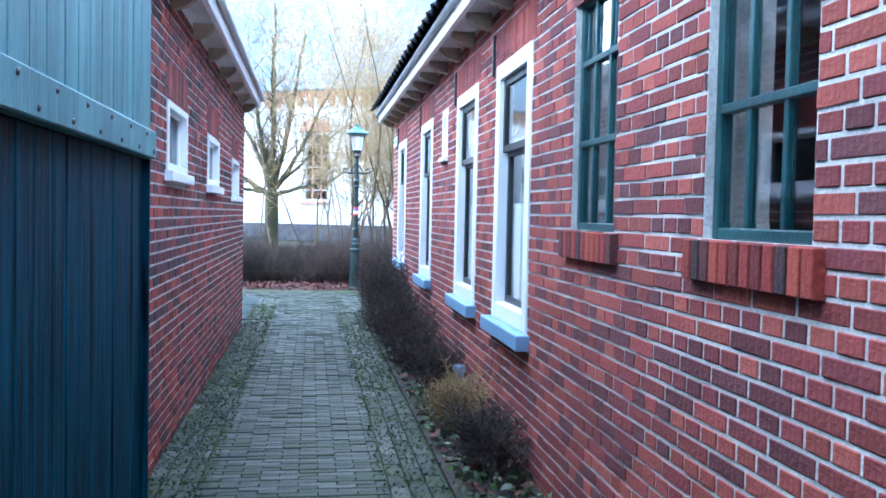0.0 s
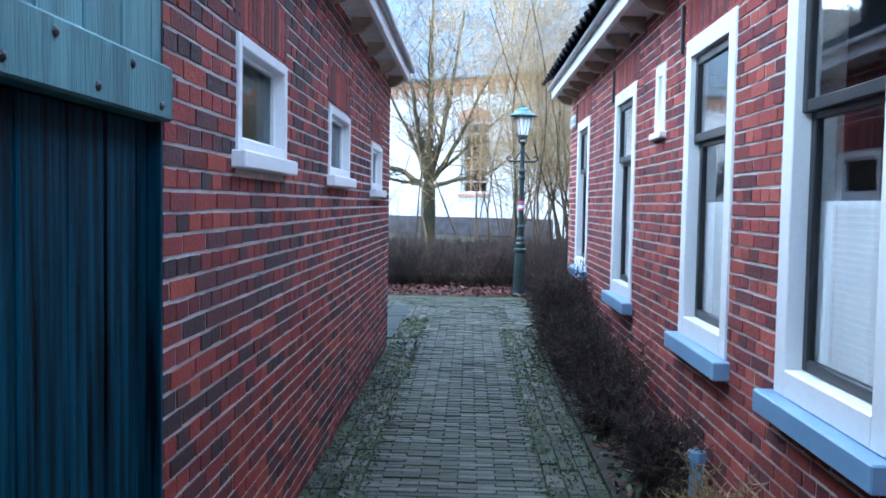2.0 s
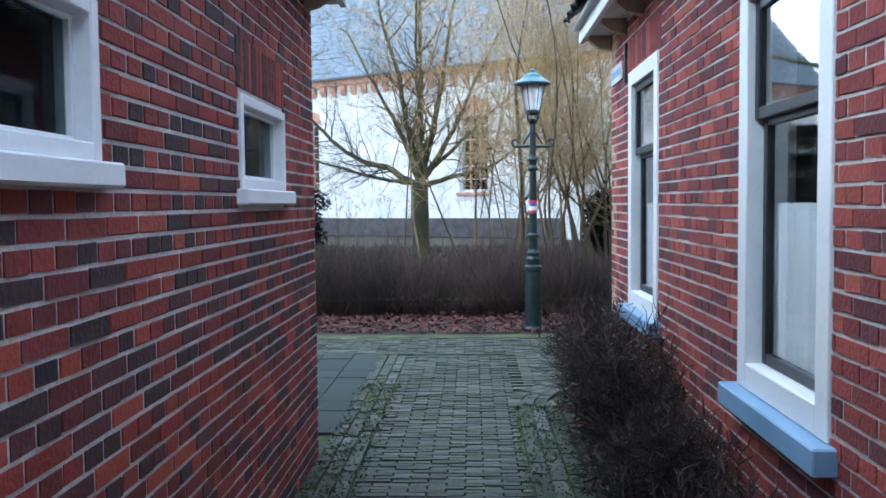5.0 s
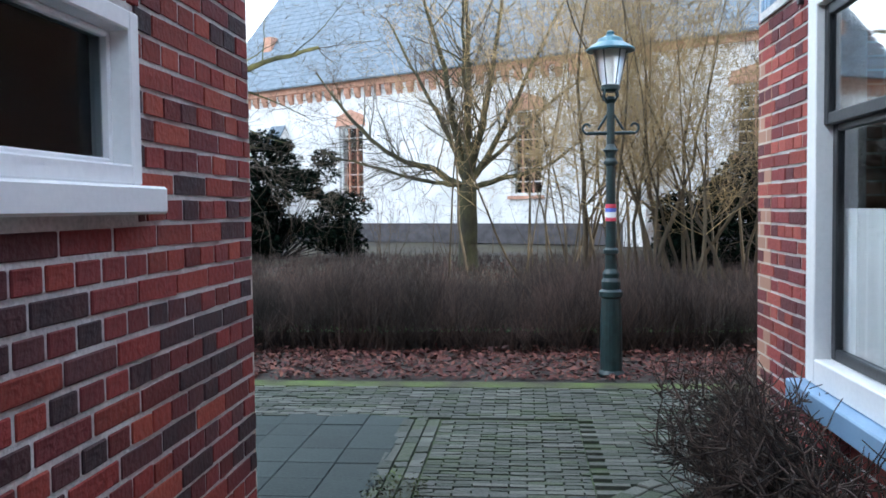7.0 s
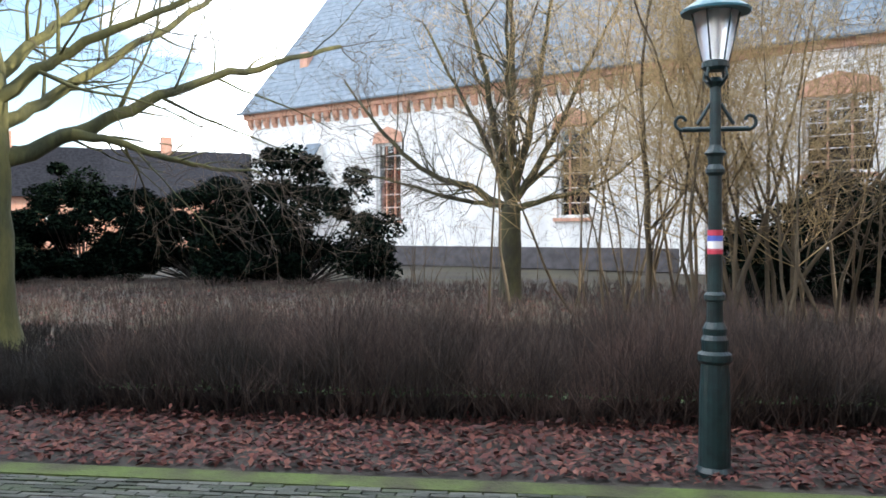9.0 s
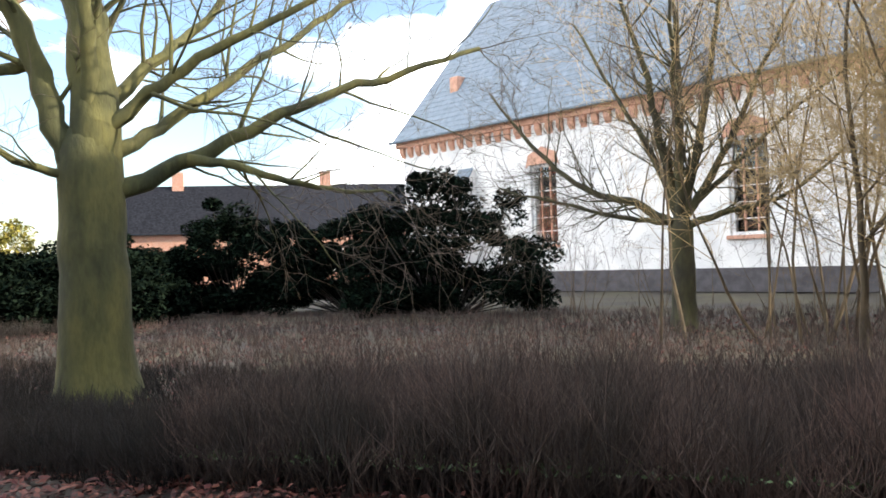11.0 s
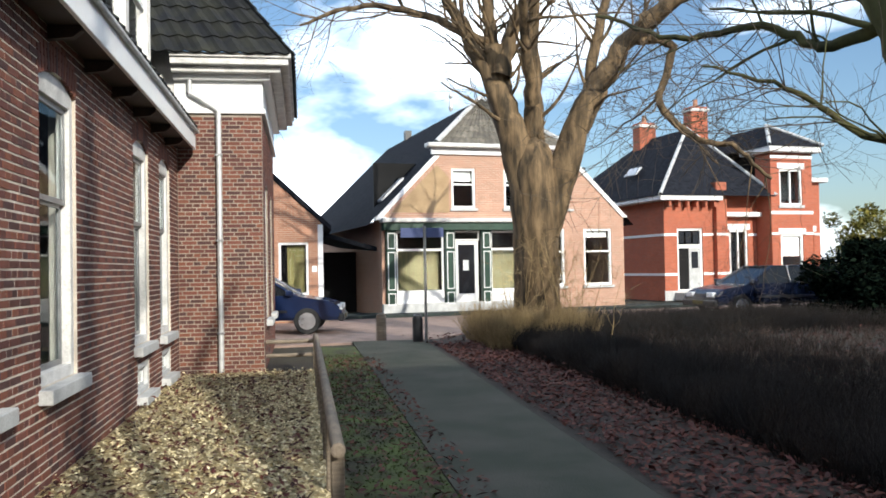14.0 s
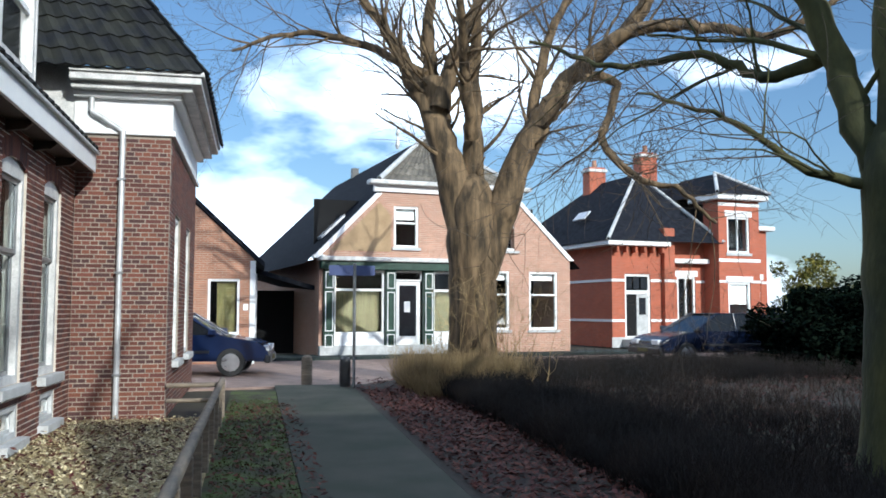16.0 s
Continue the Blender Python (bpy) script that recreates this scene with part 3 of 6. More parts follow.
paving("slabs", Matrix(), rows, lambda x, y: True, slab_m, "blue-grey concrete slabs at the house corner", "slab_paving")

# ---- alley, left building ----
ML = pose(-1.15, 6.28, 0, 0, 0, 90)
LWIN = [(0.94, 1.74, 1.60, 2.08), (2.92, 3.76, 1.58, 2.05), (5.08, 5.90, 1.535, 1.99)]
brick_wall("wall_left", ML, 6.72, 2.72, LWIN, brick_l, mortar_m, "red-brown brick alley wall with three small windows", near=(3.8, 5.9, 0.9, 2.0), seed=3)
for a, b, c, d in LWIN:
    window(ML, a, b, c + 0.065, d - 0.002, "small white-framed window with dark glass", glass_m=dark_pane, st=0.014, t=0.045, depth=0.10, sill=(0.05, 0.05, 0.066), set_in=-0.012)
    soldiers(ML, a - 0.03, b + 0.03, d + 0.02, d + 0.23, brick_l)
    # Near-black sheet just behind the glass paints in the dark room.
    solo("gloom_sheet", box(a + 0.03, b - 0.03, 0.092, 0.10, c + 0.08, d - 0.03), room_dark, ML, "near-black sheet standing for the dark room behind a small window", "blind", "structure")

# green barn doors
barn = thing("barn_door", pose(-1.10, 6.265, 0, 0, 0, 90), "dark green weathered boarded barn door with a batten", "door", "structure")
g = np.random.default_rng(2)
u = -8.0
while u < -0.001:
    w = min(g.uniform(0.15, 0.19), -u)
    part("board", box(u + 0.002, u + w - 0.004, 0.0 + g.uniform(0, 0.004), 0.03, 0.05, 1.67, bevel=0.004), green_paint, barn)
    part("upper_board", box(u + 0.002, u + w - 0.004, -0.035 + g.uniform(0, 0.004), 0.0, 1.801, 3.3, bevel=0.004), green_light, barn)
    u += w
part("batten", box(-8.0, 0.0, -0.06, -0.001, 1.67, 1.80, bevel=0.006), green_light, barn, "faded green nailed batten")
for i in range(28):
    bm = lathe([(0.011, 0), (0.009, 0.004), (0.003, 0.007)], 8)
    bmesh.ops.rotate(bm, verts=bm.verts, matrix=Matrix.Rotation(radians(90), 3, "X"))
    bmesh.ops.translate(bm, verts=bm.verts, vec=(-0.08 - i * 0.17, -0.060, 1.77 if i % 2 else 1.70))
    part("nail", bm, black_paint, barn)
part("backing", box(-8.0, 0.0, 0.035, 0.2, 0, 3.3), room_dark, barn)
part("jamb", box(0.0, 0.014, -0.03, 0.06, 0, 2.72), green_paint, barn)


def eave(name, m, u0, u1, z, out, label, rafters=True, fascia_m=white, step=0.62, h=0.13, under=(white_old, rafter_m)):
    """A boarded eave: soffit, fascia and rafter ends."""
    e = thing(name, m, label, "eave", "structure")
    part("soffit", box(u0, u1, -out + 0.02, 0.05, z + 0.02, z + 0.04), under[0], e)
    part("fascia", box(u0, u1, -out - 0.02, -out + 0.019, z, z + h, bevel=0.005), fascia_m, e)
    part("gutter_lip", box(u0, u1, -out - 0.07, -out - 0.021, z + h - 0.03, z + h + 0.02, bevel=0.01), black_paint if fascia_m is not white else stone_grey, e)
    if rafters:
        u = u0 + 0.2
        while u < u1 - 0.1:
            bm = prism(bmesh.new(), [(-out + 0.03, z + 0.018), (-out + 0.03, z - 0.02), (-out + 0.09, z - 0.07), (-0.001, z - 0.09), (-0.001, z + 0.018)], "x", u, u + 0.07)
            part("rafter_end", bm, under[1], e)
            u += step
    return e


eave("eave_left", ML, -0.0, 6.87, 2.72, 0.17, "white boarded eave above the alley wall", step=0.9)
roof_slope("roof_left", pose(-1.0, 6.2, 2.86, 0, 0, 90) @ pose(0, 0, 0, 32), 7.0, 4.6, tile_dark, "dark tiled roof of the low building")
solo("roof_barn", box(-8, -0.2, 0.0, 4.0, 3.3, 3.4), tile_dark, ML, "dark roof edge over the barn doors", "roof", "structure")

# ---- alley, right house ----
RY1 = 14.6
MR = pose(0.87, RY1, 0, 0, 0, -90)
TALL = [(6.62, 7.52), (8.16, 9.05), (10.50, 11.39), (12.92, 13.84)]
STEEL = [(3.93, 4.51), (5.30, 5.87)]
ro = [(RY1 - b, RY1 - a, 0.79 + (0.04 if a > 12 else 0.0), 2.40) for a, b in TALL] + [(RY1 - b, RY1 - a, 1.38, 2.42) for a, b in STEEL] + [(RY1 - 9.83, RY1 - 9.57, 1.96, 2.38)]
brick_wall("wall_right", MR, 18.0, 2.80, ro, brick_r, mortar_m, "red brick house wall along the alley", near=(9.6, 11.6, 0.6, 2.4), seed=4)
for u0, u1, z0, z1 in ro[:4]:
    window(MR, u0, u1, z0, z1, "tall white sash window with net curtain", t=0.10, depth=0.10, sash_m=black_paint, rail=1.86, sill=(0.05, 0.075, 0.09), sill_m=sill_blue, net=(0.8, 1.52), set_in=-0.012)
    soldiers(MR, u0 - 0.05, u1 + 0.05, 2.42, 2.62, brick_r)
    part_a = box(u0 - 0.12, u0 - 0.09, -0.02, 0.01, 2.35, 2.62, bevel=0.004)
    solo("wall_anchor", part_a, black_paint, MR, "black iron wall anchor beside a window", "wall anchor", "structure")
window(MR, *ro[6], "narrow white-framed slit window", t=0.07, depth=0.10, sill=(0.03, 0.04, 0.045), set_in=-0.012)
for u0, u1, z0, z1 in ro[4:6]:
    WIN[0] += 1
    w = thing(f"window_{WIN[0]}", MR, "green iron stable window with small panes", "window", "structure")
    part("window_frame", ring(u0, u1, z0, z1, 0.035, 0.03, 0.075), green_trim, w)
    zs = [z0 + 0.036, 1.77, 2.13, z1 - 0.036]
    for i in (1, 2):
        x = u0 + (u1 - u0) * i / 3
        part("glazing_bar", box(x - 0.012, x + 0.012, 0.035, 0.065, z0 + 0.036, z1 - 0.036, bevel=0.003), green_trim, w)
    for z in zs[1:3]:
        part("glazing_bar", box(u0 + 0.036, u1 - 0.036, 0.028, 0.07, z - 0.014, z + 0.014, bevel=0.003), green_trim, w)
    for i in range(3):
        for q in range(3):
            a, b = u0 + (u1 - u0) * i / 3, u0 + (u1 - u0) * (i + 1) / 3
            glass_pane(w, max(a + 0.013, u0 + 0.036), min(b - 0.013, u1 - 0.036), zs[q] + 0.015, zs[q + 1] - 0.015, 0.05)
    soldiers(MR, u0 - 0.07, u1 + 0.07, z0 - 0.125, z0 - 0.003, brick_l, "brick_sill", "sloping sill of upright bricks", proud=0.035)
    soldiers(MR, u0 - 0.05, u1 + 0.05, 2.44, 2.64, brick_r)
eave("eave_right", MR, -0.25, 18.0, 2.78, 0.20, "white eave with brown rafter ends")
roof_slope("roof_right", MR @ pose(-0.3, -0.28, 2.94) @ pose(0, 0, 0, 40), 18.5, 5.2, tile_dark, "dark tiled roof of the alley house")
solo("wall_right_end", prism(bmesh.new(), [(0.87, 0), (7.6, 0), (7.6, 2.85), (4.3, 6.3), (0.87, 2.85)], "y", RY1 - 0.22, RY1 - 0.004), h_brick, Matrix(), "brick gable end of the alley house", "wall", "structure")
solo("wall_right_back", box(7.4, 7.6, -4, RY1 - 0.25, 0, 2.85), h_brick, Matrix(), "plain rear brick wall", "wall", "structure")
# Added inner surfaces, coloured near-black so the rooms read as unlit.
solo("room_partition", box(2.0, 2.1, -3.4, RY1 - 0.3, 0.1, 3.2), room_dark, Matrix(), "added partition, room gloom put into its near-black colour", "wall", "structure")
solo("room_ceiling", box(1.1, 7.3, -3.4, RY1 - 0.3, 2.9, 3.0), room_dark, Matrix(), "added ceiling, room gloom put into its near-black colour", "ceiling", "structure")
solo("room_floor", box(1.1, 7.3, -3.4, RY1 - 0.3, 0.0, 0.1), room_dark, Matrix(), "added floor, room gloom put into its near-black colour", "floor", "structure")
roof_slope("roof_right_back", Matrix.Translation((7.75, -4.0, 2.85)) @ pose(0, 0, 0, 0, 0, 90) @ pose(0, 0, 0, 43), 18.7, 4.9, tile_dark, "rear roof slope of the alley house")
solo("wall_behind", box(-1.4, 1.4, -3.4, -3.2, 0, 3.0), far_brick, Matrix(), "plain brick wall closing the alley", "wall", "structure")
sign = thing("street_sign", MR, "small pale street name plate with dark lettering", "sign")
part("plate", box(0.06, 0.52, -0.015, -0.004, 2.40, 2.53, bevel=0.003), white_old, sign)
for i in range(7):
    part("lettering", box(0.10 + i * 0.055, 0.14 + i * 0.055, -0.018, -0.0152, 2.44, 2.49), sill_blue, sign)
vent = thing("vent_pipe", pose(0.80, 8.35, 0.0), "short blue-grey pipe bend at the wall foot", "pipe")
part("pipe", lathe([(0.035, 0.02), (0.035, 0.26), (0.045, 0.26), (0.045, 0.31), (0.03, 0.32)], 12), sill_blue, vent)

# ---- street side, left house ----
MF = G @ pose(-0.2, 13.0, 0, 0, 0, 180)          # u runs along the street away from the alley
FW = [(4.95, 6.12), (6.98, 8.0), (10.45, 11.4), (12.2, 13.1)]
FZ0, FZ1 = 0.72, 3.08
CELL = [(10.6, 11.35), (12.3, 13.05)]
fo = [(a, b, FZ0, FZ1) for a, b in FW] + [(a, b, 0.15, 0.50) for a, b in CELL] + [(1.2, 2.2, FZ0, FZ1), (3.0, 4.0, FZ0, FZ1)]
brick_wall("wall_street", MF, 13.9, 3.45, fo, brick_f, mortar_f, "brown brick house front with pale joints", near=(6.2, 8.6, 0.4, 2.2), seed=6, bed=0.015)
for u0, u1, z0, z1 in fo[:4] + fo[6:]:
    w = window(MF, u0, u1, z0, z1 - 0.10, "tall grey-white sash window with segmental arch", frame_m=white_old, t=0.09, depth=0.11, sash_m=steel, glass_m=dark_pane, rail=2.12, sill=(0.06, 0.10, 0.11), sill_m=stone_grey, set_in=0.03)
    n_ = 12
    xs = [u0 + (u1 - u0) * i / n_ for i in range(n_ + 1)]
    arc = [(x, z1 - 0.10 * (2 * (x - u0) / (u1 - u0) - 1) ** 2) for x in xs]
    part("arched_head", prism(bmesh.new(), [(u0, z1 - 0.104), *arc, (u1, z1 - 0.104)], "y", 0.03, 0.14), white_old, w)
    t = thing("brick_arch", MF, "segmental arch of upright bricks", "brick lintel", "structure")
    for i in range(14):
        q = (i + 0.5) / 14 * 2 - 1
        x = u0 + (u1 - u0) * (i + 0.5) / 14
        bm = box(-0.029, 0.029, -0.004, 0.03, 0, 0.21, bevel=0.003)
        bmesh.ops.rotate(bm, verts=bm.verts, matrix=Matrix.Rotation(q * 0.28, 3, "Y"))
        bmesh.ops.translate(bm, verts=bm.verts, vec=(x, 0, z1 + 0.005 - 0.10 * q * q))
        part("brick", bm, brick_f, t)
for u0, u1, z0, z1 in fo[4:6]:
    window(MF, u0, u1, z0, z1, "low cellar light with stone surround", frame_m=stone_grey, t=0.06, depth=0.1, sill=(0.05, 0.12, 0.10), sill_m=stone_grey)
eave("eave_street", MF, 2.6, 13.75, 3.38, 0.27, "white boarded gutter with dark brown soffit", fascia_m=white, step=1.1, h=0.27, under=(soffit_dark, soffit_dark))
roof_slope("roof_street", MF @ pose(2.5, -0.26, 3.70) @ pose(0, 0, 0, 42), 11.4, 5.0, tile_moss, "mossy dark tiled roof of the street house")
dorm = thing("dormer", MF, "white framed dormer window with slate cheeks", "dormer", "structure")
part("cheek", box(8.9, 11.42, 0.12, 2.6, 3.9, 5.6), tile_dark, dorm, "dark slate-hung cheek")
for a, b in ((8.8, 10.12), (10.121, 11.44)):
    part("window_frame", ring(a, b, 4.02, 5.58, 0.08, -0.02, 0.11), white_old, dorm)
    glass_pane(dorm, a + 0.08, b - 0.08, 4.10, 5.50, 0.05)
    # Near-black sheet behind each pane stands for the dark attic room.
    part("blind", box(a + 0.11, b - 0.11, 0.10, 0.108, 4.13, 5.47), room_dark, dorm)
    part("sash_rail", box(a + 0.101, b - 0.101, 0.02, 0.08, 4.75, 4.81), white, dorm)
part("corner_board", box(11.441, 11.49, -0.03, 0.10, 3.9, 5.6, bevel=0.006), white_old, dorm)
part("dormer_cornice", box(8.6, 11.7, -0.2, 2.7, 5.601, 5.75, bevel=0.02), white, dorm)

# projecting wing with white cornice
PX0, PX1, PY = 13.9, 19.0, -1.26                  # along u, and proud of the front
MPs = MF @ Matrix.Translation((PX0, 0, 0)) @ pose(0, 0, 0, 0, 0, -90)
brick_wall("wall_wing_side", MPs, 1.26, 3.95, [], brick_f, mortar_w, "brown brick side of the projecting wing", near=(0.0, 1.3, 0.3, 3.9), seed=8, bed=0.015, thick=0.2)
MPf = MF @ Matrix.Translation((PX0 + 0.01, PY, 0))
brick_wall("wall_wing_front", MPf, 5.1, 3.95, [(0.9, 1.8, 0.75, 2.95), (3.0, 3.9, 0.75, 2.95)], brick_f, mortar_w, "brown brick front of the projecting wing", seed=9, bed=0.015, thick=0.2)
for a, b in ((0.9, 1.8), (3.0, 3.9)):
    window(MPf, a, b, 0.75, 2.95, "tall white sash window of the wing", frame_m=white_old, rail=1.9, sill=(0.06, 0.10, 0.1), sill_m=stone_grey, set_in=0.03)
cor = thing("cornice", MPf, "white painted cornice of the projecting wing", "cornice", "structure")
for z0, z1, o in ((3.95, 4.03, 0.06), (4.031, 4.45, 0.02), (4.451, 4.53, 0.14), (4.531, 4.62, 0.30), (4.621, 4.72, 0.42), (4.721, 4.79, 0.46)):
    part("moulding", box(-o, 5.1, -o, 1.3, z0, z1, bevel=0.008), white if z0 < 4.5 else white_old, cor)
pipe = thing("drainpipe", MF @ Matrix.Translation((PX0 - 0.07, -0.62, 0)), "pale zinc drainpipe with a swan neck", "drainpipe")
part("downpipe", lathe([(0.04, 0.0), (0.04, 4.0)], 12), zinc, pipe)
part("swan_neck", box(-0.035, 0.035, -0.0, 0.07, 4.0, 4.02), zinc, pipe)
nk = tubes("neck", [(0, 0, 3.98, 0, 0.25, 4.15, 0.04, 0.04), (0, 0.25, 4.15, 0.0, 0.42, 4.25, 0.04, 0.04), (0, 0.42, 4.25, 0, 0.42, 4.45, 0.04, 0.04)], zinc, 10, pipe)
for z in (0.6, 2.0, 3.3):
    part("bracket", box(-0.05, 0.06, -0.05, 0.05, z, z + 0.03), steel, pipe)
for nm, fm, w_, u0, cut, lab in (("roof_wing_side", MPs, 5.2, -3.5, 2.6, "mossy steep tiled side of the wing roof"), ("roof_wing_front", MPf, 5.6, -0.45, 2.4, "mossy tiled front slope of the wing")):
    rf = roof_slope(nm, fm @ pose(0, -0.46, 4.78) @ pose(0, 0, 0, 55), w_, 4.4, tile_moss, lab)
    for v_ in rf.data.vertices:
        t_ = max(0.0, v_.co.y / 4.4)
        x_ = v_.co.x / w_
        v_.co.x = u0 + x_ * (w_ - cut * t_) + (cut * t_ if nm.endswith("front") else 0.0)
solo("wing_upper_wall", box(PX0 + 0.02, PX0 + 0.2, 0.01, 4.0, 3.0, 5.25), white_old, MF, "white upper wall of the wing", "wall", "structure")
# Added inner walls whose near-black colour stands for unlit rooms.
solo("wing_backwall", box(PX0 - 0.0, PX1, 0.2, 0.4, 0, 4.0), room_dark, MF, "added near-black inner wall closing the wing", "wall", "structure")
solo("house_inner", box(0.3, 13.7, 0.5, 0.6, 0, 3.6), room_dark, MF, "added inner wall of the street house, gloom put into its near-black colour", "wall", "structure")

# ---- church ----
MC = pose(-16.65, 55.45, 0, 0, 0, -29.5)
CH = 7.25
cwins = [(8.7, 10.2, 2.0, 5.5), (18.2, 19.7, 2.0, 5.5), (27.4, 29.6, 3.3, 5.8)]
church = thing("church", MC, "white limewashed church with blue slate roof", "church")
part("wall", solid_strips(40.0, CH, cwins, 0.0, 0.6), church_white, church)
part("plinth", box(-0.05, 40, -0.06, -0.002, 0, 0.85), plinth_m, church, "dark plinth")
part("back_wall", box(0.61, 40, 1.5, 1.6, 0, CH), room_dark, church)
part("end_wall", box(0, 0.6, 0.601, 9.0, 0, CH), church_white, church)
for i in range(40):
    part("cornice_corbel", prism(bmesh.new(), [(-0.18, CH), (-0.16, CH - 0.25), (-0.001, CH - 0.5), (-0.001, CH)], "x", i * 0.62 - 0.1, i * 0.62 + 0.2), church_brick, church)
part("cornice", box(-0.3, 40, -0.26, -0.0, CH, CH + 0.32, bevel=0.02), church_brick, church, "salmon brick cornice")
bm = bmesh.new()
vs = [bm.verts.new(p) for p in ((-0.4, -0.45, CH + 0.3), (40.4, -0.45, CH + 0.3), (40.4, 5.0, CH + 8.0), (1.7, 5.0, CH + 8.0), (-0.4, 10.0, CH + 0.3))]
bm.faces.new((vs[0], vs[1], vs[2], vs[3])); bm.faces.new((vs[0], vs[3], vs[4]))
roof = part("roof", bm, slate_m, church, "blue-grey slate roof")
for row in range(28):
    z = CH + 0.35 + row * 0.27
    t_ = (z - CH - 0.3) / 7.7
    part("slate_course", box(-0.4 + 2.1 * t_, 40, -0.45 + 5.45 * t_ - 0.012, -0.45 + 5.45 * t_ + 0.01, z, z + 0.012), slate_m, church)
part("gutter", box(-0.5, 40.4, -0.6, -0.46, CH + 0.24, CH + 0.38, bevel=0.03), slate_m, church)
for u, w_ in ((4.4, 0.9), (23.6, 0.9)):
    bm = prism(bmesh.new(), [(-0.9, 0), (-0.001, 0), (-0.001, 5.6), (-0.2, 5.6), (-0.9, 4.6)], "x", u, u + w_)
    part("buttress", bm, church_white, church)
    part("buttress_cap", prism(bmesh.new(), [(-0.95, 4.6), (-0.2, 5.65), (-0.2, 5.75), (-0.98, 4.7)], "x", u - 0.04, u + w_ + 0.04), slate_m, church)
for u0, u1, z0, z1 in cwins:
    win = part("window", ring(u0, u1, z0, z1, 0.12, 0.15, 0.3), white_old, church)
    part("pane", box(u0 + 0.13, u1 - 0.13, 0.22, 0.23, z0 + 0.13, z1 - 0.13), pane, win)
    for i in range(1, 3):
        x = u0 + (u1 - u0) * i / 3
        part("mullion", box(x - 0.03, x + 0.03, 0.17, 0.26, z0 + 0.121, z1 - 0.121), church_brick, win)
    for i in range(1, 6):
        z = z0 + (z1 - z0) * i / 6
        part("glazing_bar", box(u0 + 0.121, u1 - 0.121, 0.19, 0.215, z - 0.02, z + 0.02), white_old, win)
    part("sill", box(u0 - 0.1, u1 + 0.1, -0.1, 0.1, z0 - 0.14, z0 - 0.002), church_brick, win)
    part("hood", prism(bmesh.new(), [(u0 - 0.2, z1 - 0.1), (u0 - 0.05, z1 + 0.45), ((u0 + u1) / 2, z1 + 0.75), (u1 + 0.05, z1 + 0.45), (u1 + 0.2, z1 - 0.1), (u1 + 0.05, z1 + 0.002), (u0 - 0.05, z1 + 0.002)], "y", -0.04, -0.001), church_brick, win)
ch = part("chimney", box(2.4, 3.0, 1.2, 1.8, CH + 1.6, CH + 3.4, bevel=0.03), church_brick, church)

# ---- gabled shop house across the street ----
MH = pose(-28.6, 21.8, 0, 0, 0, 90)
HW, GZ, CZ = 8.95, 3.35, 5.35
hou = thing("house", MH, "pink brick house with shopfront and dark roof", "house")
up = [(2.45, 3.3, 3.55, 4.9), (4.35, 5.1, 3.55, 4.9), (6.05, 6.9, 3.55, 4.9)]
low = [(5.75, 6.6, 0.85, 2.85), (7.35, 8.45, 0.85, 2.85)]
shop = (0.12, 5.25, 0.12, 2.95)
bm = solid_strips(HW, GZ, [shop, *low], 0.0, 0.3)
part("wall", bm, h_brick, hou)
bm = solid_strips(4.75, CZ - GZ, [(a - 2.05, b - 2.05, c - GZ, d - GZ) for a, b, c, d in up], 0.0, 0.3)
bmesh.ops.translate(bm, verts=bm.verts, vec=(2.05, 0, GZ))
prism(bm, [(0, GZ), (2.05, GZ), (2.05, CZ)], "y", 0.0, 0.3)
prism(bm, [(6.8, GZ), (HW, GZ), (6.8, CZ)], "y", 0.0, 0.3)
part("gable", bm, h_brick, hou)
part("render_patch", prism(bmesh.new(), [(0.35, GZ + 0.05), (2.35, GZ + 0.05), (2.35, 4.6), (1.95, 5.0)], "y", -0.012, -0.001), render_tan, hou, "tan rendered patch")
for pts in ([(-0.15, GZ - 0.1), (0.05, GZ - 0.1), (2.05, CZ - 0.05), (1.85, CZ - 0.05)], [(HW + 0.15, GZ - 0.1), (HW - 0.05, GZ - 0.1), (6.8, CZ - 0.05), (7.0, CZ - 0.05)]):
    part("verge_board", prism(bmesh.new(), pts, "y", -0.06, 0.1), white, hou)
part("cornice", box(1.75, 7.1, -0.10, 0.05, CZ, CZ + 0.22, bevel=0.01), white, hou)
part("cornice_top", box(1.55, 7.3, -0.35, 0.1, CZ + 0.221, CZ + 0.36, bevel=0.02), white_old, hou)
part("cornice_end", box(-0.2, 0.15, -0.1, 0.2, GZ - 0.2, GZ - 0.101), white, hou)
RZ = 7.78
bm = bmesh.new()
DEEP = 16.0
q = {k_: bm.verts.new(p) for k_, p in dict(a=(-0.45, 0.05, 2.98), b=(1.95, 0.05, 5.36), c=(4.45, 2.4, RZ), d=(4.45, DEEP, RZ), e=(-0.45, DEEP, 2.98),
     f=(HW + 0.45, 0.05, 2.98), g=(6.95, 0.05, 5.36), h=(HW + 0.45, DEEP, 2.98)).items()}
bm.faces.new([q[c] for c in "abcde"]); bm.faces.new([q[c] for c in "fgcdh"])
part("roof", bm, tile_dark, hou, "dark tiled roof")
hp = roof_slope("hip_tiles", Matrix(), 5.0, 2.9, paint("grey_brown_hip_tiles", (0.10, 0.09, 0.07), (0.17, 0.15, 0.12), 4, 0.8, 0.3, rand=0.3), "", parent=hou, tw=0.24, tl=0.34)
me = hp.data
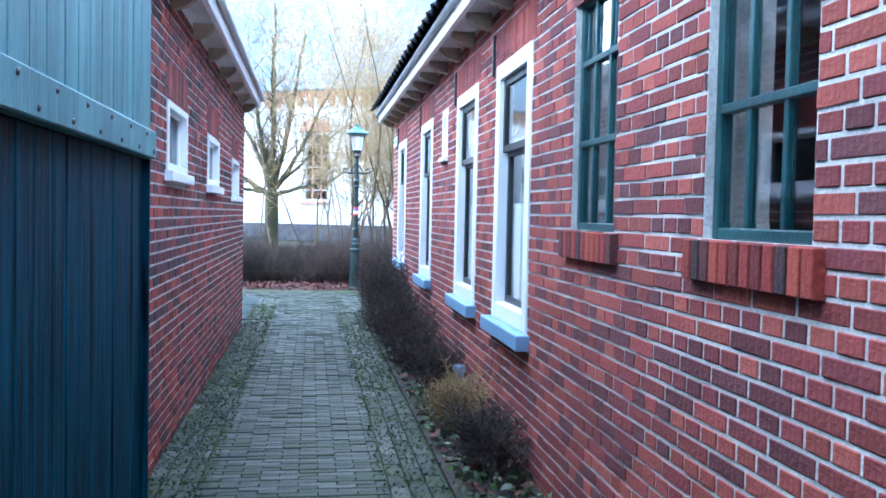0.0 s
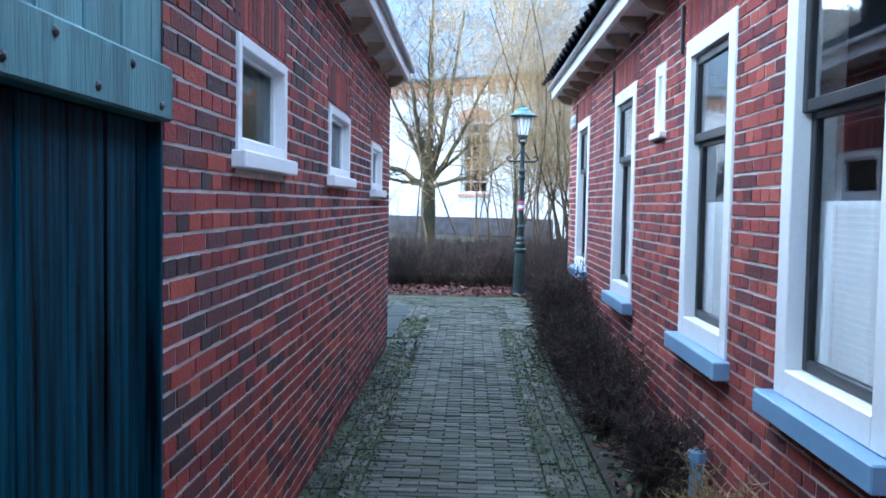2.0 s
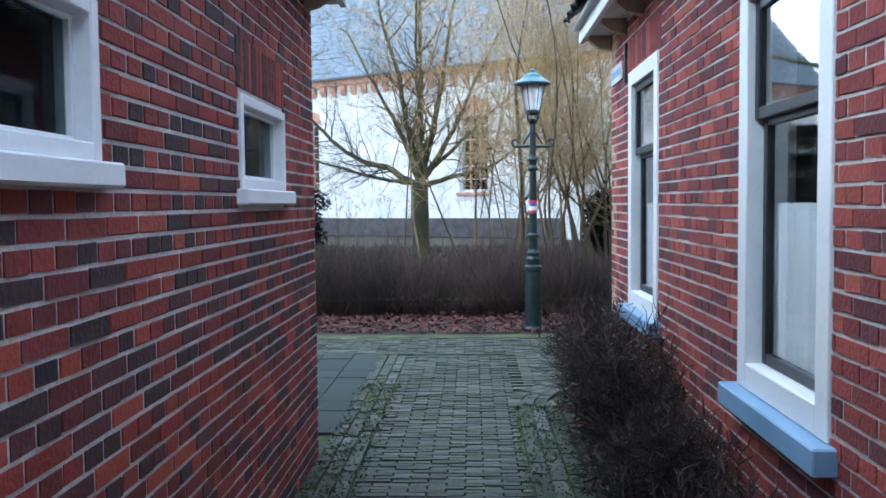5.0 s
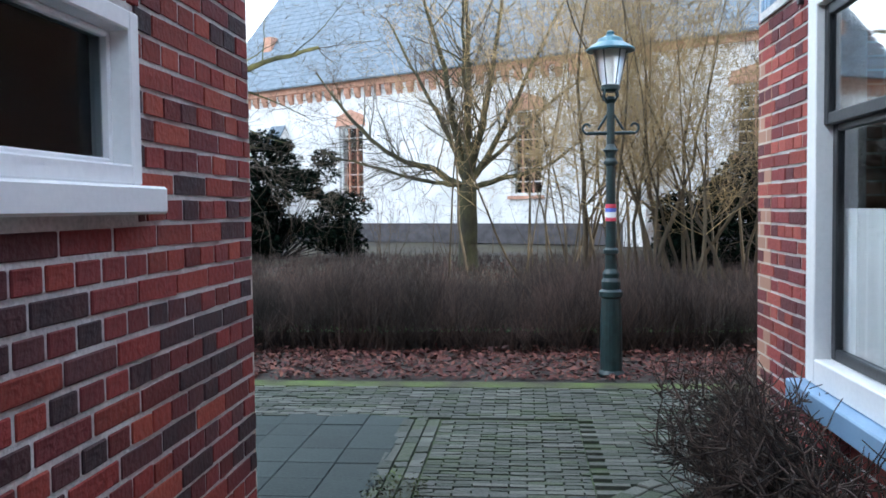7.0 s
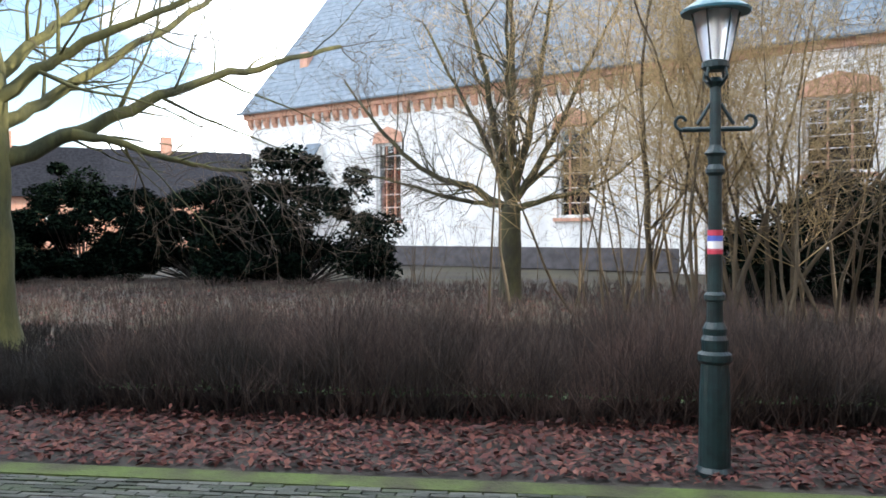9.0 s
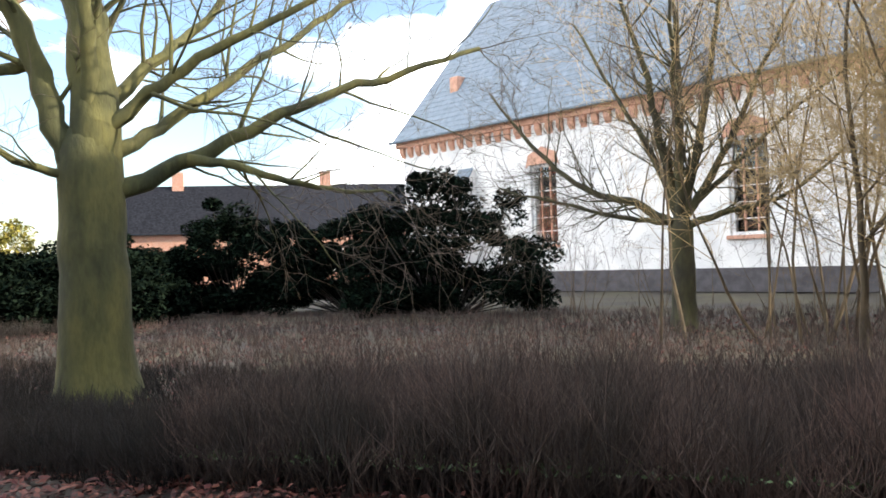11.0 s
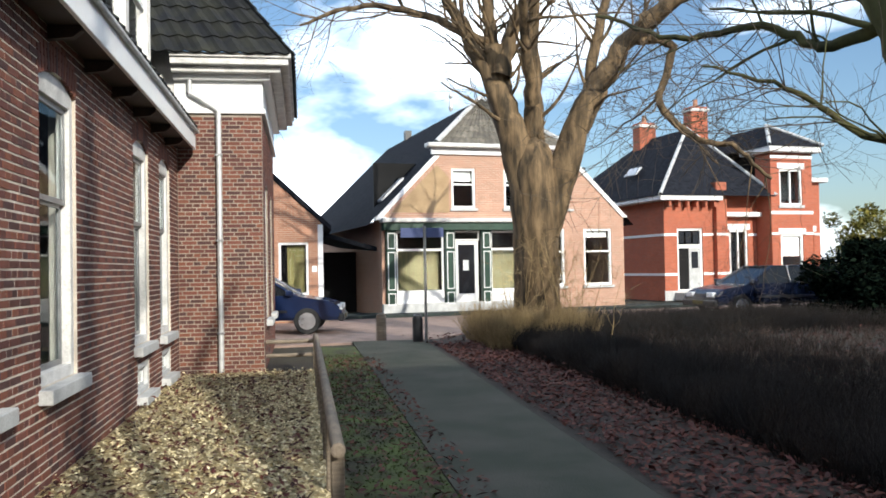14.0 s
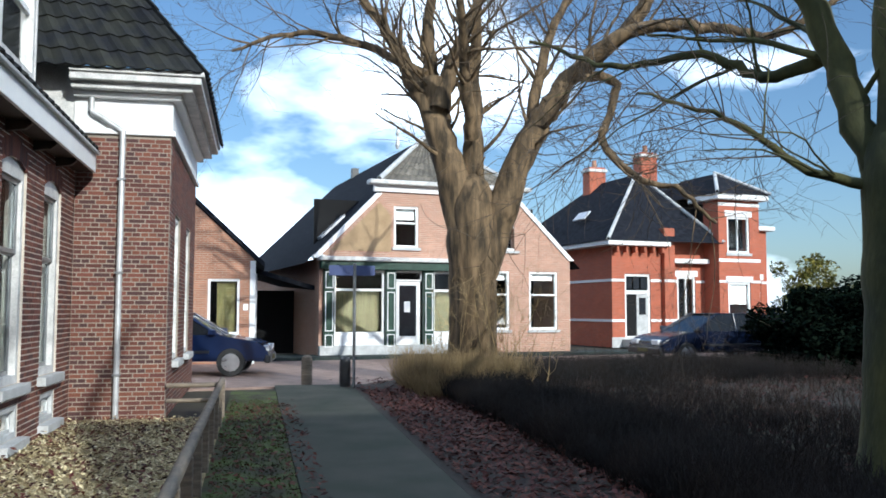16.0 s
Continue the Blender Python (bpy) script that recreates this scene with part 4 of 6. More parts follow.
for v_ in me.vertices:
    x, y, z = v_.co
    t_ = y / 2.9
    v_.co = (1.95 + x * (1 - t_) + 2.5 * t_, 0.0 + t_ * 2.4 - 0.0, CZ + 0.36 + t_ * (RZ - CZ - 0.3) + z)
for a, b in (((1.95, 0, CZ + 0.42), (4.45, 2.4, RZ + 0.06)), ((6.95, 0, CZ + 0.42), (4.45, 2.4, RZ + 0.06))):
    tubes("hip_ridge", [(*a, *b, 0.09, 0.09)], stone_grey, 8, hou)
part("ridge_finial", lathe([(0.05, RZ), (0.1, RZ + 0.15), (0.04, RZ + 0.5), (0.09, RZ + 0.6), (0.02, RZ + 0.9)], 10, at=(4.2, 5.0)), zinc, hou)
part("vent_stack", box(4.3, 4.6, 12.0, 12.3, RZ - 0.1, RZ + 0.35), black_paint, hou)
part("skylight", prism(bmesh.new(), [(0.45, 3.90), (1.25, 4.68), (1.22, 4.75), (0.42, 3.97)], "y", 1.6, 2.4), head_m, hou, "pale roof light")
part("side_wall", box(0.0, 0.3, 0.301, DEEP - 0.3, 0, GZ - 0.2), b_brick, hou)
part("far_side_wall", box(HW - 0.3, HW, 0.301, DEEP - 0.3, 0, GZ - 0.2), h_brick, hou)
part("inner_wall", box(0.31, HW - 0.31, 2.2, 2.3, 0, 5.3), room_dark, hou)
for a, b, c, d in up + low:
    wi = part("window", ring(a, b, c, d, 0.08, 0.03, 0.14), white, hou)
    zr = c + (d - c) * 0.6
    part("rail", box(a + 0.081, b - 0.081, 0.05, 0.11, zr - 0.03, zr + 0.03), white, wi)
    gp = part("pane", box(a + 0.081, b - 0.081, 0.07, 0.076, c + 0.081, d - 0.081), pane, wi); gp.visible_shadow = False
    part("blind", box(a + 0.09, b - 0.09, 0.2, 0.21, d - (0.42 if c > 3 else 0.3), d - 0.09), curtain, wi)
    part("sill", box(a - 0.06, b + 0.06, -0.08, 0.03, c - 0.09, c - 0.002), stone_grey, wi)
# shopfront
part("shop_cornice", box(-0.05, 5.35, -0.42, 0.1, 3.06, 3.2, bevel=0.02), white_old, hou)
part("shop_fascia", box(0.0, 5.3, -0.30, 0.1, 2.80, 3.058, bevel=0.01), shop_green, hou)
for i, x in enumerate((0.12, 2.15, 3.45, 4.95)):
    col = part("shop_pilaster", box(x, x + 0.34, -0.16, 0.08, 0.12, 2.80, bevel=0.01), shop_green, hou)
    for z0, z1 in ((0.35, 0.75), (0.85, 2.1), (2.2, 2.72)):
        part("white_moulding", ring(x + 0.04, x + 0.30, z0, z1, 0.03, -0.185, -0.161), white, col)
for a, b in ((0.47, 2.14), (3.80, 4.94)):
    sw = part("shop_window", ring(a, b, 0.75, 2.79, 0.07, 0.0, 0.1), white, hou)
    gp = part("pane", box(a + 0.071, b - 0.071, 0.04, 0.046, 0.821, 2.7), pane, sw); gp.visible_shadow = False
    part("transom", box(a + 0.071, b - 0.071, 0.01, 0.09, 2.12, 2.2), white, sw)
    part("blind", box(a + 0.08, b - 0.08, 0.3, 0.31, 0.83, 2.11), paint("olive_blind", (0.12, 0.11, 0.06), (0.19, 0.17, 0.09), 2, 0.9, 0.1, stretch=(10, 10, 0.4)), sw)
    part("panel", box(a, b, -0.02, 0.08, 0.12, 0.748, bevel=0.01), white, sw)
dr_ = part("shop_door", ring(2.55, 3.40, 0.12, 2.45, 0.13, 0.1, 0.2, tb=0.55), white, hou)
gp = part("door_pane", box(2.681, 3.269, 0.14, 0.15, 0.67, 2.31), car_glass, dr_)
part("notice", box(2.86, 3.06, 0.125, 0.135, 1.45, 1.8), white, dr_)
part("over_light", ring(2.5, 3.44, 2.46, 2.79, 0.05, 0.05, 0.12), white, hou)
part("shop_plinth", box(0.0, 5.3, -0.18, 0.06, 0.10, 0.40, bevel=0.01), stone_grey, hou)

# ---- villa with banded brick ----
MV = pose(-32.6, 35.0, 0, 0, 0, 90)
vil = thing("villa", MV, "orange brick villa with white bands and bay", "house")


def masonry(name, u0, width, top, holes, v0, v1):
    ob = part(name, solid_strips(width, top, holes, v0, v1), v_brick, vil)
    ob.location = (u0, 0, 0)


def sash(u0, u1, z0, z1, v, split=True, low_blind=False):
    w = part("window", ring(u0, u1, z0, z1, 0.09, v, v + 0.1), white, vil)
    gp = part("pane", box(u0 + 0.091, u1 - 0.091, v + 0.045, v + 0.05, z0 + 0.091, z1 - 0.091), pane, w)
    gp.visible_shadow = False
    if split:
        part("mullion", box((u0 + u1) / 2 - 0.035, (u0 + u1) / 2 + 0.035, v + 0.01, v + 0.09, z0 + 0.091, z1 - 0.091), white, w)
    if low_blind:
        part("blind", box(u0 + 0.1, u1 - 0.1, v + 0.14, v + 0.15, z0 + (z1 - z0) * 0.5, z1 - 0.1), curtain, w)
    part("lintel", box(u0 - 0.12, u1 + 0.12, v - 0.07, v - 0.001, z1 + 0.002, z1 + 0.26), white, w)
    part("sill", box(u0 - 0.08, u1 + 0.08, v - 0.10, v - 0.001, z0 - 0.12, z0 - 0.002), stone_grey, w)


masonry("porch_wall", 0.0, 2.43, 4.2, [(0.62, 1.88, 0.35, 3.05)], 0.0, 0.3)
masonry("pilaster", 2.431, 0.52, 5.0, [], -0.25, 0.3)
masonry("recessed_wall", 2.952, 2.08, 5.3, [(0.64, 1.6, 0.75, 3.0)], 0.5, 0.8)
masonry("bay_front", 5.04, 2.18, 6.3, [(0.45, 1.66, 0.85, 2.75), (0.45, 1.66, 4.0, 5.6)], -0.5, -0.2)
part("bay_side", box(5.04, 5.34, -0.199, 0.499, 0, 6.3), v_brick, vil)
part("bay_far_side", box(6.92, 7.22, -0.199, 1.2, 0, 6.3), v_brick, vil)
masonry("end_wall", 7.221, 1.1, 5.1, [(0.25, 0.75, 1.0, 2.9)], 0.3, 0.6)
part("side_wall", box(0.0, 0.3, 0.301, 10.0, 0, 4.2), v_brick, vil)
part("inner_wall", box(0.31, 8.3, 1.6, 1.7, 0, 5.0), room_dark, vil)
part("bay_upper_block", box(5.35, 6.91, 0.2, 6.0, 4.3, 6.3), room_dark, vil)
part("stone_plinth", box(-0.03, 2.43, -0.03, -0.001, 0, 0.42), stone_grey, vil)
for z in (1.05, 2.72):
    for a, b, o in ((-0.02, 0.615, 0.03), (1.885, 2.43, 0.03), (2.40, 2.98, 0.28), (2.981, 3.58, -0.47), (4.57, 5.02, -0.47), (5.02, 5.44, 0.53), (6.75, 7.24, 0.53), (7.241, 7.45, -0.27), (8.0, 8.33, -0.27)):
        part("white_band", box(a, b, -o, -o + 0.03, z, z + 0.11), white, vil)
    part("side_band", box(-0.03, -0.001, 0.0, 9.9, z, z + 0.11), white, vil)
for z in (3.62, 6.05):
    part("bay_band", box(5.02, 7.24, -0.53, -0.501, z, z + 0.14), white, vil)
part("recess_balcony", box(2.96, 5.03, 0.1, 0.499, 3.55, 3.75, bevel=0.02), white, vil)
part("eave", box(-0.45, 2.6, -0.5, 0.4, 4.201, 4.40, bevel=0.02), white, vil)
part("side_eave", box(-0.45, 0.2, 0.401, 10.2, 4.201, 4.40, bevel=0.02), white, vil)
for i in range(6):
    part("eave_bracket", box(0.05 + i * 0.44, 0.17 + i * 0.44, -0.35, -0.001, 3.92, 4.2, bevel=0.02), v_brick, vil)
d_ = part("door", ring(0.62, 1.88, 0.36, 3.04, 0.1, 0.05, 0.15), white, vil)
part("door_transom", box(0.721, 1.779, 0.04, 0.16, 2.2, 2.36), white, d_)
for a in (0.74, 1.10, 1.46):
    part("transom_light", box(a, a + 0.28, 0.1, 0.11, 2.42, 2.9), car_glass, d_)
part("door_leaf", box(1.22, 1.775, 0.06, 0.12, 0.37, 2.19, bevel=0.01), stone_grey, d_, "pale painted door leaf")
part("door_glass", box(1.34, 1.66, 0.05, 0.058, 1.35, 2.05), car_glass, d_)
# Near-black panel paints in the darkness of the open door half.
part("dark_opening", box(0.722, 1.219, 0.12, 0.14, 0.37, 2.19), room_dark, d_)
part("doorstep", box(0.45, 2.05, -0.8, -0.001, 0, 0.34, bevel=0.02), stone_grey, vil)
sash(3.60, 4.54, 0.76, 2.99, 0.53)
sash(5.50, 6.69, 0.86, 2.74, -0.46, split=False, low_blind=True)
sash(5.50, 6.69, 4.01, 5.59, -0.46)
sash(7.48, 7.96, 1.01, 2.89, 0.33, split=False)
part("bay_cornice", box(4.75, 7.5, -0.85, 1.2, 6.301, 6.55, bevel=0.03), white, vil)
part("end_cornice", box(7.221, 8.6, 0.0, 1.0, 5.101, 5.3, bevel=0.03), white, vil)


def slopes(name, pts, sides, label=""):
    bm = bmesh.new()
    q = [bm.verts.new(p) for p in pts]
    for f_ in sides:
        bm.faces.new([q[i] for i in f_])
    return part(name, bm, tile_dark, vil, label)


slopes("roof", ((-0.5, -0.55, 4.4), (5.3, -0.55, 4.4), (5.3, 10.4, 4.4), (-0.5, 10.4, 4.4), (3.6, 3.5, 7.9), (3.6, 7.0, 7.9)), ((0, 1, 4), (1, 2, 5, 4), (2, 3, 5), (3, 0, 4, 5)), "dark tiled hipped roof")
slopes("bay_roof", ((4.7, -0.9, 6.55), (7.55, -0.9, 6.55), (7.55, 5.0, 6.55), (4.7, 5.0, 6.55), (6.1, 1.0, 7.7), (6.1, 3.4, 7.7)), ((0, 1, 4), (1, 2, 5, 4), (2, 3, 5), (3, 0, 4, 5)))
slopes("rear_roof", ((5.2, 1.2, 5.3), (8.6, 0.8, 5.3), (8.6, 9.0, 5.3), (5.2, 9.0, 5.3), (5.2, 5.0, 7.6), (7.4, 5.0, 7.6)), ((0, 1, 5, 4), (1, 2, 5), (2, 3, 4, 5)))
for a, b in (((-0.5, -0.55, 4.44), (3.6, 3.5, 7.94)), ((5.3, -0.55, 4.44), (3.6, 3.5, 7.94)), ((4.7, -0.9, 6.6), (6.1, 1.0, 7.75)), ((7.55, -0.9, 6.6), (6.1, 1.0, 7.75))):
    tubes("hip_ridge", [(*a, *b, 0.08, 0.08)], stone_grey, 8, vil)
for u, v, z in ((4.5, 4.4, 9.2), (2.9, 6.5, 8.7)):
    ch = part("chimney", box(u, u + 0.95, v, v + 0.7, 7.0, z, bevel=0.04), v_brick, vil)
    part("chimney_cap", box(u - 0.06, u + 1.01, v - 0.06, v + 0.76, z - 0.25, z - 0.1, bevel=0.02), white_old, ch)
    part("chimney_pot", lathe([(0.13, z), (0.11, z + 0.35), (0.13, z + 0.38)], 10, at=(u + 0.48, v + 0.35)), b_brick, ch)
part("skylight", box(-0.25, 0.25, -0.5, 0.5, 0.0, 0.06), head_m, vil).matrix_local = pose(0.75, 3.6, 5.80, 0, 0, 0) @ pose(0, 0, 0, 0, -46)

# ---- small gable house beyond the wing ----
MB = G @ pose(-26.4, 9.4, 0, 0, 0, 90)
bh = thing("cottage", MB, "orange-brown brick gabled cottage", "house")
part("wall", solid_strips(6.0, 2.95, [(4.75, 5.62, 0.82, 2.38)], 0, 0.3), b_brick, bh)
part("gable", prism(bmesh.new(), [(0.0, 2.95), (6.0, 2.95), (3.0, 5.75)], "y", 0, 0.3), b_brick, bh)
part("inner_wall", box(0.2, 5.8, 1.2, 1.3, 0, 2.9), room_dark, bh)
w_ = part("window", ring(4.75, 5.62, 0.82, 2.38, 0.07, 0.02, 0.12), white, bh)
gp = part("pane", box(4.83, 5.54, 0.06, 0.066, 0.9, 2.3), pane, w_); gp.visible_shadow = False
part("curtain", box(5.0, 5.52, 0.2, 0.21, 0.9, 2.3), curtain_y, w_)
part("sill", box(4.7, 5.67, -0.08, 0.02, 0.72, 0.818), stone_grey, w_)
bm = bmesh.new()
prism(bm, [(-0.3, 2.72), (3.0, 5.8), (6.3, 2.72), (6.3, 2.86), (3.0, 5.95), (-0.3, 2.86)], "y", -0.1, 9.0)
part("roof", bm, tile_dark, bh)
part("corner_post", box(5.9, 6.05, -0.05, 0.1, 0, 2.9), white, bh)
part("plate", box(5.72, 5.86, -0.02, -0.002, 1.5, 1.68), white, bh)
gs = thing("garage", G @ pose(-29.5, 15.5, 0, 0, 0, 90), "open shed between two houses, its shade painted as a near-black back", "shed")
part("roof", prism(bmesh.new(), [(-0.3, 2.9), (-0.3, 2.75), (2.3, 2.0), (2.3, 2.15)], "y", -0.2, 6.0), tile_dark, gs)
# Near-black back paints in the shade of the gap between the houses.
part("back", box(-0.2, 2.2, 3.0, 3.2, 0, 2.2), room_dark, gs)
part("post", box(-0.15, 0.0, -0.1, 0.05, 0, 2.7), white, gs)

# ---- far terrace, and unseen houses added to the east to cast shade ----
for i, (x, y) in enumerate(((-42, 62), (-33, 68), (-24, 74), (-14, 79))):
    t_ = thing("terrace_house", pose(x, y, 0, 0, 0, 32), "distant low brick terrace house with dark roof", "house", group="far terrace")
    part("wall", box(0, 11.5, 0, 7, 0, 4.0), far_brick, t_)
    part("roof", prism(bmesh.new(), [(-0.4, 3.9), (3.5, 7.6), (7.4, 3.9)], "x", -0.2, 11.7), tile_dark, t_)
    for a in (2.0, 5.0, 8.0):
        wi = part("window", ring(a, a + 1.2, 1.0, 2.6, 0.1, -0.03, 0.02), white, t_)
        part("pane", box(a + 0.1, a + 1.1, -0.012, -0.002, 1.1, 2.5), car_glass, wi)
    part("chimney", box(5.0, 5.8, 3.1, 3.9, 6.8, 8.6), far_brick, t_)
# Never in view: added to keep sun off the hedge and footpath.
east = thing("east_house", pose(11, 21.7, 0), "unseen plain brick house added to shade hedge and path", "house")
part("wall", box(0, 9, 0, 6.6, 0, 10.0), far_brick, east)
part("roof", prism(bmesh.new(), [(-0.4, 10.0), (4.5, 12.9), (9.4, 10.0)], "y", -0.2, 6.8), tile_dark, east)
# Two more out of view, to shade the churchyard bushes.
copy_thing(east, pose(11, 34.8, 0))
copy_thing(east, pose(11, 41.5, 0))
# Also out of view, added to keep sun off the cross path.
barn2 = thing("east_shed", pose(7.7, 14.9, 0), "unseen plain brick shed added to shade the cross path", "shed")
part("wall", box(0, 3, 0, 4.8, 0, 4.4), far_brick, barn2)
part("roof", box(-0.2, 3.2, -0.1, 4.9, 4.4, 4.6), tile_dark, barn2)

# ---- street lamp ----
lamp = thing("street_lamp", pose(0.50, 18.0, -0.06), "old dark green cast-iron street lamp beside the hedge", "street lamp")
part("base", lathe([(0.135, 0), (0.135, 0.05), (0.115, 0.07), (0.12, 0.11), (0.10, 0.14), (0.095, 0.60), (0.085, 0.78), (0.105, 0.80), (0.105, 0.84), (0.08, 0.86), (0.085, 0.93), (0.07, 0.96), (0.075, 1.0), (0.055, 1.04)], 20), iron, lamp)
part("pole", lathe([(0.052, 1.04), (0.05, 1.17), (0.068, 1.18), (0.068, 1.21), (0.047, 1.23), (0.040, 1.95), (0.06, 1.97), (0.06, 1.99), (0.042, 2.02), (0.05, 2.07), (0.07, 2.09), (0.05, 2.11), (0.036, 2.14), (0.034, 2.50), (0.06, 2.53), (0.03, 2.56)], 16), iron, lamp)
part("cross_arm", lathe([(0.016, -0.20), (0.016, 0.20)], 8), iron, lamp).matrix_local = Matrix.Translation((0, 0, 2.24)) @ pose(0, 0, 0, 0, 90)
sc = []
for s in (-1, 1):
    prev = None
    for i in range(14):
        a = i / 13 * 4.6
        r = 0.055 - 0.0028 * i
        p = (s * (0.20 + r * math.sin(a)), 0, 2.29 + 0.0 - r * math.cos(a))
        if prev:
            sc.append((*prev, *p, 0.011, 0.011))
        prev = p
    sc.append((s * 0.03, 0, 2.40, s * 0.11, 0, 2.27, 0.012, 0.012))
tubes("scroll", sc, iron, 8, lamp)
for i in range(4):
    a = radians(45 + 90 * i)
    tubes("lantern_bracket", [(0.03 * math.cos(a), 0.03 * math.sin(a), 2.5, 0.085 * math.cos(a), 0.085 * math.sin(a), 2.56, 0.01, 0.01), (0.085 * math.cos(a), 0.085 * math.sin(a), 2.56, 0.07 * math.cos(a), 0.07 * math.sin(a), 2.62, 0.01, 0.01)], iron, 6, lamp)
part("lantern_collar", lathe([(0.06, 2.60), (0.085, 2.62), (0.085, 2.65), (0.07, 2.66)], 16), iron, lamp)
lg = part("lantern_glass", lathe([(0.078, 2.66), (0.10, 2.75), (0.135, 2.95), (0.145, 2.97)], 20), lamp_glass, lamp)
lg.visible_shadow = False
part("lamp_tube", lathe([(0.02, 2.67), (0.022, 2.92)], 10), white, lamp)
for i in range(6):
    a = radians(60 * i)
    tubes("glazing_rib", [(0.08 * math.cos(a), 0.08 * math.sin(a), 2.66, 0.148 * math.cos(a), 0.148 * math.sin(a), 2.97, 0.006, 0.006)], iron, 6, lamp)
part("lantern_roof", lathe([(0.21, 2.955), (0.215, 2.97), (0.17, 3.0), (0.12, 3.03), (0.10, 3.065), (0.05, 3.085), (0.03, 3.10), (0.035, 3.12), (0.01, 3.135)], 20), paint("verdigris_lamp_cap", (0.03, 0.11, 0.15), (0.07, 0.19, 0.24), 8, 0.35, 0.1), lamp, "blue-green metal cap")
for i, (mm, z) in enumerate(((red_m, 1.58), (blue_m, 1.545), (white, 1.49), (red_m, 1.465))):
    part("sticker", lathe([(0.0475, z), (0.0475, z + (0.034 if i != 2 else 0.054))], 16), mm, lamp, "coloured sticker")

# ---- fence, bollards, sign pole ----
fence = thing("fence", G @ pose(0, 15.03, 0), "low weathered timber rail fence along the gravel", "fence")
for i in range(9):
    x = -5.6 - i * 1.05
    part("post", box(x - 0.04, x + 0.04, -0.04, 0.04, 0, 0.50, bevel=0.008), wood_raw, fence)
tubes("rail", [(-14.05, 0, 0.53, -5.5, 0, 0.53, 0.042, 0.042)], wood_raw, 10, fence)
part("rail_end", lathe([(0.043, -0.01), (0.043, 0.012), (0.03, 0.018)], 10), wood_raw, fence).matrix_local = Matrix.Translation((-5.5, 0, 0.53)) @ pose(0, 0, 0, 0, 90)
tubes("end_rail", [(-14.05, 0, 0.46, -14.05, -0.75, 0.46, 0.035, 0.035), (-14.05, 0, 0.25, -14.05, -0.75, 0.25, 0.03, 0.03)], wood_raw, 10, fence)
for x, y, mm in ((-19.2, 16.5, wood_raw), (-18.5, 17.2, black_paint)):
    b_ = thing("bollard", G @ pose(x, y, 0), "short round-topped bollard at the path end", "bollard", group="bollards")
    part("post", lathe([(0.11, 0), (0.11, 0.5), (0.095, 0.56), (0.05, 0.6)], 12), mm, b_)
sp = thing("sign_pole", G @ pose(-18.3, 17.35, 0), "thin grey sign pole with a small plate", "sign")
part("pole", lathe([(0.03, 0), (0.03, 2.42)], 10), steel, sp)
part("plate", box(-0.02, 0.0, -0.5, 0.4, 2.18, 2.38, bevel=0.004), plate_blue, sp, "blue street name plate")


